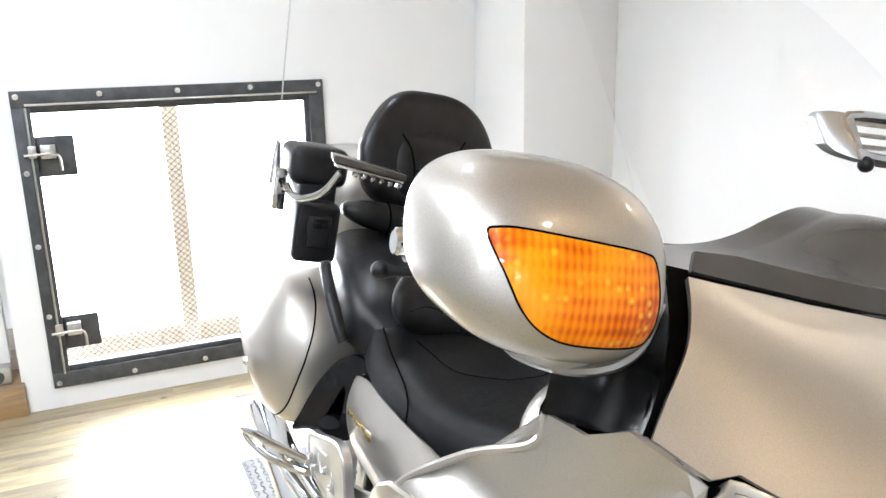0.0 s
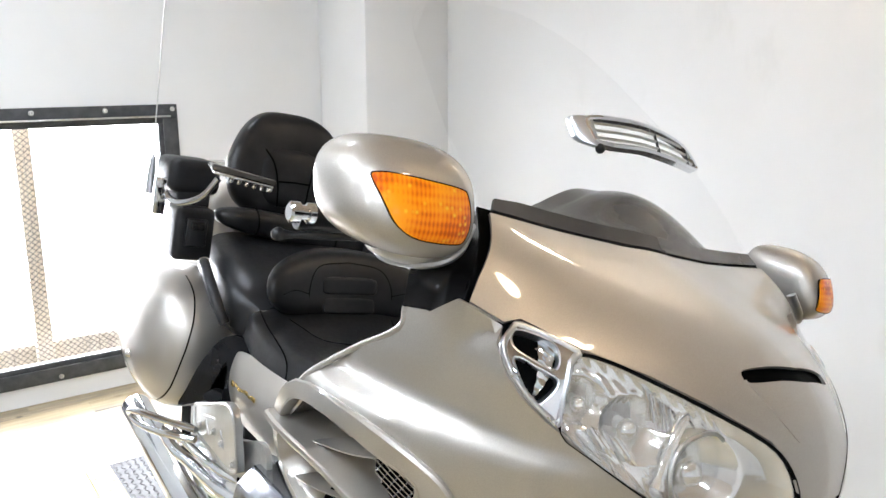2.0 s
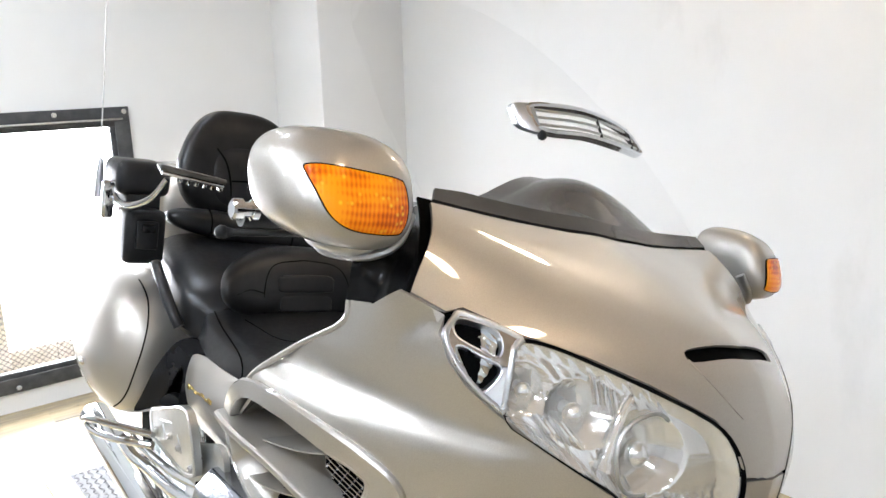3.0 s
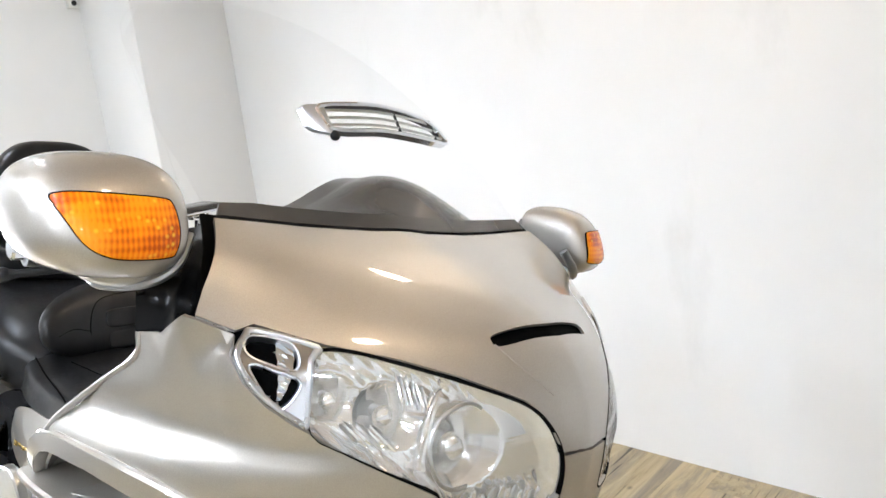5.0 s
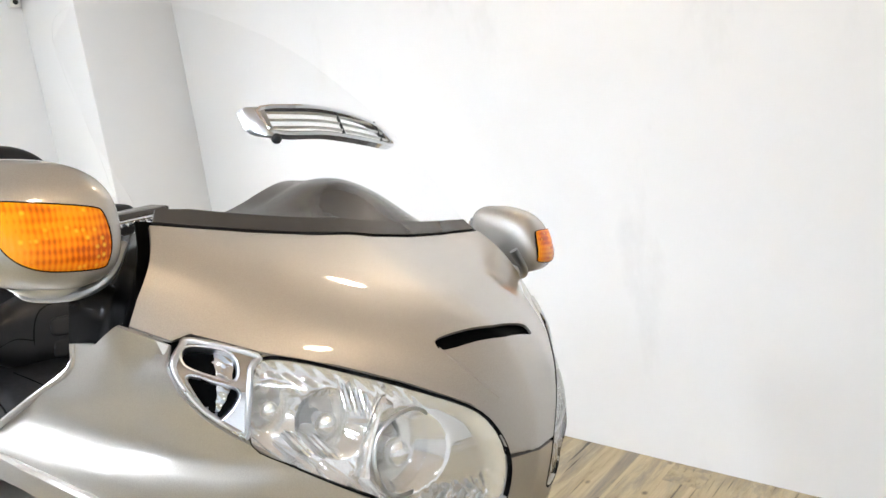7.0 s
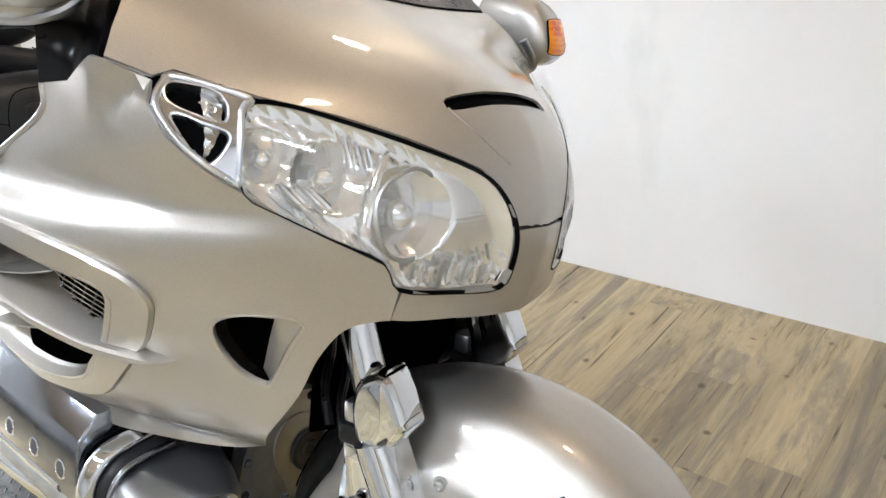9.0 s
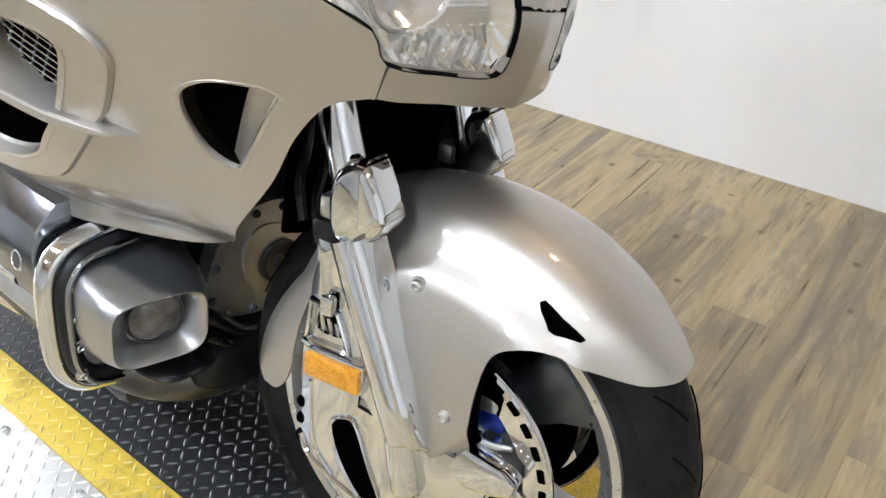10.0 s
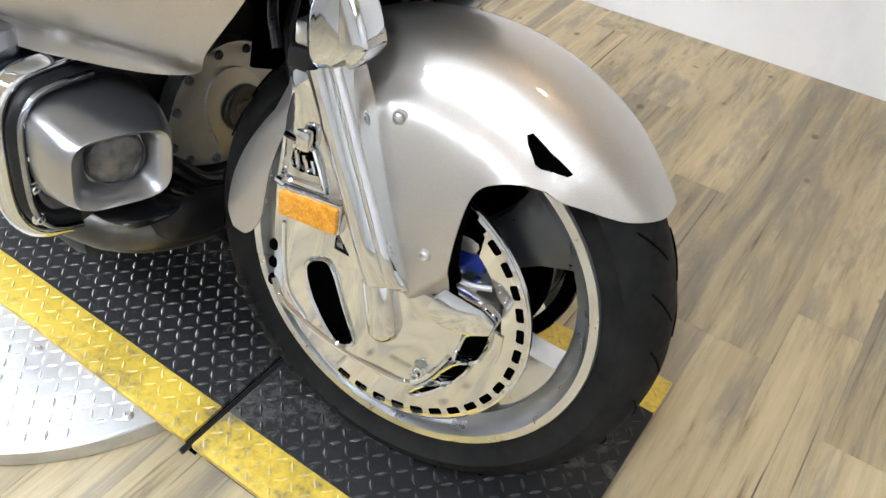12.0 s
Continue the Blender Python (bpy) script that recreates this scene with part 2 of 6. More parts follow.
def thing(name, label, category, m=None, group="", kind=""):
    ob = new(name)
    ob.empty_display_size = 0.1
    if m is not None:
        ob.matrix_basis = m
    return tagged(ob, label, category, group, kind)


def fresh():
    return bmesh.new()


def add_box(bm, lo, hi, bevel=0.0, seg=2):
    r = bmesh.ops.create_cube(bm, size=1.0)
    vs = r["verts"]
    c = [(a + b) / 2 for a, b in zip(lo, hi)]
    s = [b - a for a, b in zip(lo, hi)]
    for v in vs:
        v.co = Vector((c[0] + v.co.x * s[0], c[1] + v.co.y * s[1], c[2] + v.co.z * s[2]))
    if bevel:
        es = list({e for v in vs for e in v.link_edges})
        bmesh.ops.bevel(bm, geom=es, offset=bevel, segments=seg, profile=0.5, affect="EDGES")
    return bm


def box(lo, hi, bevel=0.0, seg=2):
    return add_box(fresh(), lo, hi, bevel, seg)


def spline(pts, n, closed=False):
    """Points along a Catmull-Rom curve through pts, n to each stretch."""
    pts = [Vector(p) for p in pts]
    k = len(pts)
    out = []
    for i in range(k if closed else k - 1):
        p0 = pts[(i - 1) % k] if closed or i else pts[0] * 2 - pts[1]
        p1, p2 = pts[i], pts[(i + 1) % k]
        p3 = pts[(i + 2) % k] if closed or i < k - 2 else pts[-1] * 2 - pts[-2]
        for j in range(n):
            t = j / n
            out.append(0.5 * (2 * p1 + (p2 - p0) * t + (2 * p0 - 5 * p1 + 4 * p2 - p3) * t * t + (3 * p1 - p0 - 3 * p2 + p3) * t ** 3))
    if not closed:
        out.append(pts[-1])
    return out


def add_rings(bm, rings, caps=True, closed=False):
    """A skin over rings of equally many points."""
    vs = [[bm.verts.new(p) for p in ring] for ring in rings]
    n = len(vs[0])
    for a, b in zip(vs, vs[1:] + ([vs[0]] if closed else [])):
        for i in range(n):
            bm.faces.new((a[i], a[(i + 1) % n], b[(i + 1) % n], b[i]))
    if caps and not closed:
        bm.faces.new(vs[0][::-1])
        bm.faces.new(vs[-1])
    return bm


def add_tube(bm, path, radius, seg=12, closed=False, flat=1.0, caps=True):
    """A tube along a path; radius a number or one for each point."""
    path = [Vector(p) for p in path]
    n = len(path)
    rings, side = [], None
    for i, p in enumerate(path):
        a = path[(i + 1) % n] if closed or i < n - 1 else p
        b = path[i - 1] if closed or i else p
        d = (a - b).normalized()
        ref = side if side is not None else (Vector((0, 0, 1)) if abs(d.z) < 0.9 else Vector((1, 0, 0)))
        u = (ref - d * ref.dot(d)).normalized()
        side = u
        w = d.cross(u)
        r = radius[i] if isinstance(radius, (list, tuple)) else radius
        rings.append([p + (u * math.cos(t) + w * math.sin(t) * flat) * r for t in (2 * math.pi * k / seg for k in range(seg))])
    add_rings(bm, rings, caps, closed)
    bmesh.ops.recalc_face_normals(bm, faces=bm.faces[:])
    return bm


def tube(path, radius, seg=12, closed=False, flat=1.0):
    return add_tube(fresh(), path, radius, seg, closed, flat)


def lathe(profile, seg=64, axis="y", centre=(0, 0, 0), closed=True):
    """Turns a profile of (along, radius) round an axis through centre."""
    bm = fresh()
    rings = []
    for k in range(seg):
        t = 2 * math.pi * k / seg
        ring = []
        for a, r in profile:
            p = {"y": (r * math.cos(t), a, r * math.sin(t)), "x": (a, r * math.cos(t), r * math.sin(t)), "z": (r * math.cos(t), r * math.sin(t), a)}[axis]
            ring.append(Vector(p) + Vector(centre))
        rings.append(ring)
    vs = [[bm.verts.new(p) for p in ring] for ring in rings]
    n = len(profile)
    for i in range(seg):
        a, b = vs[i], vs[(i + 1) % seg]
        for j in range(n if closed else n - 1):
            bm.faces.new((a[j], a[(j + 1) % n], b[(j + 1) % n], b[j]))
    bmesh.ops.remove_doubles(bm, verts=bm.verts[:], dist=1e-6)
    bmesh.ops.recalc_face_normals(bm, faces=bm.faces[:])
    return bm


def ease(xs, vals, x):
    """A smooth curve through (xs, vals)."""
    n = len(xs)
    x = min(max(x, xs[0]), xs[-1])
    i = 0
    while i < n - 2 and x > xs[i + 1]:
        i += 1

    def slope(k):
        a, b = max(k - 1, 0), min(k + 1, n - 1)
        return (vals[b] - vals[a]) / (xs[b] - xs[a])

    h = xs[i + 1] - xs[i]
    t = (x - xs[i]) / h
    return (2 * t**3 - 3 * t * t + 1) * vals[i] + (t**3 - 2 * t * t + t) * slope(i) * h + (3 * t * t - 2 * t**3) * vals[i + 1] + (t**3 - t * t) * slope(i + 1) * h


def inside(p, poly):
    x, y, c = p[0], p[1], False
    for a, b in zip(poly, poly[1:] + poly[:1]):
        if (a[1] > y) != (b[1] > y) and x < (b[0] - a[0]) * (y - a[1]) / (b[1] - a[1]) + a[0]:
            c = not c
    return c


def resample(poly, step):
    out = []
    for a, b in zip(poly, poly[1:] + poly[:1]):
        n = max(1, round(math.dist(a, b) / step))
        out += [(a[0] + (b[0] - a[0]) * k / n, a[1] + (b[1] - a[1]) * k / n) for k in range(n)]
    return out


def rounded(poly, n=4):
    """A closed smooth outline through a few 2D points."""
    return [(p.x, p.y) for p in spline([(a, b, 0) for a, b in poly], n, True)]


def skin(outline, fn, step, thick=0.0, holes=(), soft=0.0):
    """A sheet over a 2D outline with holes, laid into space by fn(u, v); thick: metres of a second face behind it.
    soft: how far the rim is rolled inwards."""
    loops = [resample(outline, step)] + [resample(h, step) for h in holes]
    pts, edges = [], []
    for lp in loops:
        s = len(pts)
        pts += lp
        edges += [(s + k, s + (k + 1) % len(lp)) for k in range(len(lp))]
    us, vs = [p[0] for p in outline], [p[1] for p in outline]
    rim = list(pts)
    v, odd = min(vs) + step / 2, False
    while v < max(vs):
        u = min(us) + (step / 2 if odd else 0)
        while u < max(us):
            if inside((u, v), loops[0]) and not any(inside((u, v), h) for h in loops[1:]):
                if min((u - a) ** 2 + (v - b) ** 2 for a, b in rim) > (0.55 * step) ** 2:
                    pts.append((u, v))
            u += step
        v, odd = v + step * 0.87, not odd
    co, _, tris, _, _, _ = delaunay_2d_cdt([Vector(p) for p in pts], edges, [], 0, 1e-7)
    keep = []
    for t in tris:
        c = ((co[t[0]].x + co[t[1]].x + co[t[2]].x) / 3, (co[t[0]].y + co[t[1]].y + co[t[2]].y) / 3)
        if inside(c, loops[0]) and not any(inside(c, h) for h in loops[1:]):
            keep.append(t)
    bm = fresh()
    front = [bm.verts.new(fn(p.x, p.y)) for p in co]
    for t in keep:
        bm.faces.new([front[i] for i in t])
    bm.normal_update()
    if thick:
        nor = [v.normal.copy() for v in front]
        back = [bm.verts.new(v.co - n * thick) for v, n in zip(front, nor)]
        bound = [e for e in bm.edges if len(e.link_faces) == 1]
        at = {v: i for i, v in enumerate(front)}
        pairs = []
        for e in bound:
            lp = e.link_loops[0]
            pairs.append((at[lp.vert], at[lp.link_loop_next.vert]))
        for t in keep:
            bm.faces.new([back[i] for i in reversed(t)])
        for a, b in pairs:
            bm.faces.new((front[b], front[a], back[a], back[b]))
    loose = [v for v in bm.verts if not v.link_faces]
    bmesh.ops.delete(bm, geom=loose, context="VERTS")
    return bm


def blob(centre, axes, power=(2.5, 2.5), nu=40, nv=24, turn=None, squash=None):
    """A rounded box: a superellipsoid, its poles along z."""
    bm = fresh()
    rings = []

    def sg(c, e):
        return math.copysign(abs(c) ** (2 / e), c)

    for j in range(nv + 1):
        ph = -math.pi / 2 + math.pi * j / nv
        ph = min(max(ph, -math.pi / 2 + 0.02), math.pi / 2 - 0.02)
        ring = []
        for i in range(nu):
            th = 2 * math.pi * i / nu
            p = Vector((axes[0] * sg(math.cos(ph), power[1]) * sg(math.cos(th), power[0]), axes[1] * sg(math.cos(ph), power[1]) * sg(math.sin(th), power[0]), axes[2] * sg(math.sin(ph), power[1])))
            if squash:
                p = squash(p)
            ring.append(p)
        rings.append(ring)
    add_rings(bm, rings)
    if turn is not None:
        bm.transform(turn)
    bm.transform(Matrix.Translation(centre))
    bmesh.ops.recalc_face_normals(bm, faces=bm.faces[:])
    return bm


def prism(poly, lo, hi, axis="y", bevel=0.0, seg=2):
    """A 2D outline drawn out along an axis: (x, z) along y, (y, z) along x, (x, y) along z."""
    def at(a, b, c):
        return {"y": (a, c, b), "x": (c, a, b), "z": (a, b, c)}[axis]

    bm = fresh()
    add_rings(bm, [[at(a, b, c) for a, b in poly] for c in (lo, hi)])
    bmesh.ops.recalc_face_normals(bm, faces=bm.faces[:])
    if bevel:
        bmesh.ops.bevel(bm, geom=bm.edges[:], offset=bevel, segments=seg, profile=0.5, affect="EDGES")
    return bm


def bolt(parent, at, r=0.008, axis="y", out=-1, mat=None, name="bolt", m=None):
    """A flanged hexagon bolt."""
    bm = lathe([(0, 0.0001), (0, r * 1.5), (out * r * 0.3, r * 1.5), (out * r * 0.4, r * 1.15), (out * r * 1.1, r), (out * r * 1.3, r * 0.7), (out * r * 0.9, r * 0.45), (out * r * 0.9, 0.0001)], 12, axis, at, False)
    return part(name, bm, mat or CHROME, parent, m=m)


# ---- the room ----
BACK, SIDE_WALL, FRONT, NEAR, TOP = -3.07, 1.596, 3.4, -5.2, 2.45


def setting(name, bm, mat, label, category):
    return tagged(part(name, bm, mat, sharp=30), label, category, kind="structure")


def build_room():
    setting("floor", box((BACK - 0.6, NEAR - 0.1, -0.12), (FRONT + 0.1, SIDE_WALL + 0.1, -0.012)), SEAM, "weathered pine plank floor in worn tan and grey", "floor")
    # back wall round the window opening
    y0, y1, z0, z1 = -0.645, 0.385, 0.14, 1.165
    bm = box((BACK - 0.12, -0.81, -0.01), (BACK, y0, TOP))
    add_box(bm, (BACK - 0.12, y1, -0.01), (BACK, SIDE_WALL, TOP))
    add_box(bm, (BACK - 0.12, y0, -0.01), (BACK, y1, z0))
    add_box(bm, (BACK - 0.12, y0, z1), (BACK, y1, TOP))
    setting("wall_back", bm, WALL, "white painted wall with a low mesh-covered window", "wall")
    setting("wall_corner", box((BACK, 1.15, -0.01), (-2.635, SIDE_WALL, TOP), 0.004), WALL, "white painted pier boxed into the corner", "wall")
    setting("wall_side", box((BACK - 0.12, SIDE_WALL, -0.01), (FRONT, SIDE_WALL + 0.12, TOP)), WALL_SCUFF, "white painted wall with faint grey scuffs", "wall")
    setting("wall_front", box((FRONT, NEAR, -0.01), (FRONT + 0.12, SIDE_WALL + 0.12, TOP)), WALL, "plain white painted wall", "wall")
    setting("wall_near", box((BACK - 0.6, NEAR - 0.12, -0.01), (FRONT + 0.12, NEAR, TOP)), WALL, "plain white painted wall", "wall")
    setting("wall_recess", box((BACK - 0.6, NEAR, -0.01), (BACK - 0.48, -0.81, TOP)), WALL, "white wall set back beside the window", "wall")
    setting("wall_return", box((BACK - 0.6, -0.81, -0.01), (BACK - 0.12, -0.75, TOP)), WALL, "white return of the wall", "wall")
    setting("ceiling", box((BACK - 0.7, NEAR - 0.12, TOP), (FRONT + 0.12, SIDE_WALL + 0.12, TOP + 0.1)), CEIL, "tan boarded ceiling", "ceiling")
    setting("backdrop", box((BACK - 1.5, -2.0, -0.6), (BACK - 1.45, 2.0, 2.6)), DAYLIGHT, "bright overcast daylight outside the window", "backdrop")


def build_window():
    w = thing("window_1", "low window with a dark steel frame and expanded metal mesh", "window", kind="structure")
    x, y0, y1, z0, z1 = BACK, -0.70, 0.445, 0.085, 1.225
    b = 0.062
    part("frame_rail", box((x + 0.002, y0, z1 - b), (x + 0.014, y1, z1), 0.002), STEEL, w)
    part("frame_rail", box((x + 0.002, y0, z0), (x + 0.014, y1, z0 + b), 0.002), STEEL, w)
    part("frame_stile", box((x + 0.002, y0, z0 + b), (x + 0.014, y0 + b, z1 - b), 0.002), STEEL, w)
    part("frame_stile", box((x + 0.002, y1 - b, z0 + b), (x + 0.014, y1, z1 - b), 0.002), STEEL, w)
    # sash standing back from the outer frame
    for lo, hi in (((y0 + 0.03, z1 - b - 0.02), (y1 - 0.03, z1 - b + 0.006)), ((y0 + 0.03, z0 + b - 0.006), (y1 - 0.03, z0 + b + 0.02)), ):
        part("sash_rail", box((x - 0.012, lo[0], lo[1]), (x - 0.001, hi[0], hi[1]), 0.002), STEEL, w)
    part("sash_stile", box((x - 0.012, y1 - b - 0.02, z0 + b + 0.02), (x - 0.001, y1 - b + 0.006, z1 - b - 0.02), 0.002), STEEL, w)
    # bright inner trim rods
    part("trim_rod", tube([(x + 0.019, y0 + 0.045, z1 - 0.05), (x + 0.019, y1 - 0.03, z1 - 0.05)], 0.004, 8), ZINC, w)
    part("trim_rod", tube([(x + 0.019, y0 + 0.045, z0 + 0.06), (x + 0.019, y0 + 0.045, z1 - 0.06)], 0.004, 8), ZINC, w)
    for i in range(5):
        for z in (z0 + 0.02, z1 - 0.02):
            bolt(w, (x + 0.014, y0 + 0.02 + i * (y1 - y0 - 0.04) / 4, z), 0.007, "x", 1, ZINC, "screw")
    for i in range(1, 4):
        for y in (y0 + 0.02, y1 - 0.02):
            bolt(w, (x + 0.014, y, z0 + 0.02 + i * (z1 - z0 - 0.04) / 4), 0.007, "x", 1, ZINC, "screw")
    # expanded metal: two families of wavy strands
    bm = fresh()
    ya, yb, za, zb = y0 + 0.04, y1 - 0.04, z0 + 0.04, z1 - 0.04
    dy, dz = 0.0262, 0.0118
    nz, ny = int((zb - za) / dz), int((yb - ya) / dy)
    for j in range(nz + 1):
        z = za + j * dz
        for i in range(ny):
            ya_, yb_ = ya + i * dy, ya + (i + 1) * dy
            mid = (ya_ + yb_) / 2
            up = dz / 2 if (j % 2) else -dz / 2
            for p, q in (((ya_, z - up / 1.0), (mid, z + up)), ((mid, z + up), (yb_, z - up / 1.0))):
                t = 0.0013
                vs = [bm.verts.new((x - 0.02 + dx, a, c + s)) for (a, c), s in ((p, -t), (q, -t), (q, t), (p, t)) for dx in (0,)]
                bm.faces.new(vs)
    bmesh.ops.solidify(bm, geom=bm.faces[:], thickness=0.0012)
    part("mesh_screen", bm, STEEL, w, "dark expanded metal mesh", kind="stuff")
    # two lock plates with bent rods
    for z, h in ((0.985, 0.15), (0.30, 0.13)):
        p = part("lock_plate", box((x - 0.017, y0 + 0.055, z - h / 2), (x - 0.008, y0 + 0.19, z + h / 2), 0.002), STEEL, w)
        part("bracket", box((x + 0.004, y0 + 0.035, z + 0.0), (x + 0.028, y0 + 0.062, z + 0.045), 0.003), ZINC, p)
        part("bracket", box((x - 0.006, y0 + 0.075, z - 0.005), (x + 0.022, y0 + 0.125, z + 0.045), 0.003), ZINC, p)
        rod = spline([(x + 0.026, y0 + 0.02, z + 0.012), (x + 0.026, y0 + 0.11, z + 0.012), (x + 0.026, y0 + 0.135, z + 0.0), (x + 0.026, y0 + 0.138, z - 0.05)], 6)
        part("latch_rod", tube(rod, 0.005, 8), ZINC, p)
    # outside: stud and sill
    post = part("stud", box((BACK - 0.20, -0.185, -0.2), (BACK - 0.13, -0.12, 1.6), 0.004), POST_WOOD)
    tagged(post, "pine stud standing outside the mesh window, coloured pale as if sunlit", "post")
    sill = thing("timber_ledge", "timber ledge outside the mesh window, coloured pale as if sunlit", "ledge")
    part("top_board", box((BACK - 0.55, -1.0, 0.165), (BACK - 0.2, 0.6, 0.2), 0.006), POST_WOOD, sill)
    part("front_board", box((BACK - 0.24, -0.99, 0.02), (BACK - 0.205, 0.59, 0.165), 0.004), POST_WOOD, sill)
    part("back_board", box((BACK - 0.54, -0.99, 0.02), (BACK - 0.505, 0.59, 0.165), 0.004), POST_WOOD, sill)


def build_wall_things():
    s = thing("wall_sensor", "small white sensor box on the white wall", "sensor")
    part("case", box((BACK + 0.002, 1.09, 1.72), (BACK + 0.035, 1.14, 1.80), 0.008, 3), material("white_plastic", (0.75, 0.75, 0.73), 0.4), s)
    part("lens", lathe([(0, 0.0001), (0, 0.012), (0.004, 0.010), (0.006, 0.0001)], 16, "x", (BACK + 0.035, 1.115, 1.742), False), PLASTIC, s)
    b = part("wood_block", box((BACK - 0.16, -1.06, 0.0), (BACK + 0.03, -0.80, 0.13), 0.004), RAW_WOOD)
    tagged(b, "rough brown timber block on the floor beside the wall", "wood block")
    h = thing("door_roller", "zinc door roller bracket on the timber block", "bracket")
    part("bracket", box((BACK - 0.05, -0.93, 0.13), (BACK + 0.0, -0.84, 0.20), 0.004), ZINC, h)
    part("roller", lathe([(0, 0.0001), (0, 0.022), (0.012, 0.022), (0.012, 0.0001)], 20, "x", (BACK + 0.001, -0.885, 0.165), False), STEEL, h)
    t = part("door_track", box((BACK - 0.11, -0.93, 0.2), (BACK - 0.05, -0.84, 2.3), 0.003), WALL)
    tagged(t, "white painted sliding door post", "door post")


# Unseen lamps added as fill: x, y and size chosen for brightness on the bike.
FILL_LAMPS = [(-2.0, 0.1, 0.54), (-1.9, -1.3, 0.9), (-0.9, -1.3, 0.9), (0.3, -1.3, 0.9), (1.5, -1.3, 0.66), (2.6, -0.9, 0.54), (2.6, -2.2, 0.66), (-1.5, -2.8, 0.72), (0.7, -2.8, 0.72)]


def build_lamps():
    for x, y, k in FILL_LAMPS:
        l = thing("fill_ceiling_light", "unseen round ceiling lamp added as fill light", "ceiling lamp", pose(x, y, TOP), "round ceiling lamps")
        part("housing", lathe([(a, r * k) for a, r in ((0, 0.0001), (0, 0.16), (-0.03, 0.16), (-0.055, 0.135), (-0.055, 0.122), (-0.045, 0.12), (-0.045, 0.0001))], 40, "z", (0, 0, 0), False), WALL, l)
        part("diffuser", lathe([(a, r * k) for a, r in ((-0.047, 0.0001), (-0.047, 0.118), (-0.052, 0.116), (-0.056, 0.08), (-0.058, 0.0001))], 40, "z", (0, 0, 0), False), PANEL, l)
    # Unseen warm fill, added to lift and tint the lower cowl.
    l = thing("fill_ceiling_light", "unseen small warm lamp added to brighten the lower cowl", "ceiling lamp", pose(0.55, 0.45, TOP), "round ceiling lamps")
    part("housing", lathe([(0, 0.0001), (0, 0.11), (-0.03, 0.11), (-0.045, 0.09), (-0.045, 0.08), (-0.035, 0.078), (-0.035, 0.0001)], 40, "z", (0, 0, 0), False), WALL, l)
    part("diffuser", lathe([(-0.037, 0.0001), (-0.037, 0.077), (-0.042, 0.075), (-0.046, 0.05), (-0.047, 0.0001)], 40, "z", (0, 0, 0), False), WARM_FILL, l)
    # Unseen lamp placed for the cowl's oval highlight; its bracket is made up.
    l = thing("highlight_lamp", "unseen small warm lamp added for the oval highlight on the cowl", "wall lamp", pose(-0.59, 1.41, 2.15))
    part("housing", lathe([(0.05, 0.0001), (0.05, 0.045), (0.0, 0.075), (-0.01, 0.075), (-0.01, 0.068), (0.0, 0.066), (0.0, 0.0001)], 32, "z", (0, 0, 0), False), WALL, l)
    part("bracket", box((-0.012, 0.04, 0.02), (0.012, 0.186, 0.04), 0.004), WALL, l)
    part("diffuser", lathe([(-0.002, 0.0001), (-0.002, 0.065), (-0.008, 0.060), (-0.012, 0.0001)], 32, "z", (0, 0, 0), False), WARM_PANEL, l)


# ---- ramp and turntable ----
RAMP_Y0, RAMP_Y1, RAMP_END, HINGE, RAMP_TAIL, DECK = -0.213, 0.343, 0.305, -0.243, -2.25, 0.045
STRIPE = 0.076


def add_lugs(bm, x0, x1, y0, y1, z, pitch=0.0215, size=(0.0205, 0.0058), height=0.0015, keep=None):
    """Raised diamond treads, turned by turns one way and the other."""
    i = 0
    nx, ny = int((x1 - x0) / pitch), int((y1 - y0) / pitch)
    for a in range(nx):
        for b in range(ny):
            cx, cy = x0 + (a + 0.5) * (x1 - x0) / nx, y0 + (b + 0.5) * (y1 - y0) / ny
            if keep and not keep(cx, cy):
                continue
            t = radians(45 if (a + b) % 2 else -45)
            u, w = Vector((math.cos(t), math.sin(t), 0)) * size[0] / 2, Vector((-math.sin(t), math.cos(t), 0)) * size[1] / 2
            c, up = Vector((cx, cy, z)), Vector((0, 0, height))
            v = [bm.verts.new(p) for p in (c - u, c - u * 0.3 - w, c + u * 0.3 - w, c + u, c + u * 0.3 + w, c - u * 0.3 + w, c - u * 0.55 + up, c + u * 0.55 + up)]
            for f in ((0, 1, 6), (1, 2, 7, 6), (2, 3, 7), (3, 4, 7), (4, 5, 6, 7), (5, 0, 6)):
                bm.faces.new([v[k] for k in f])
    return bm


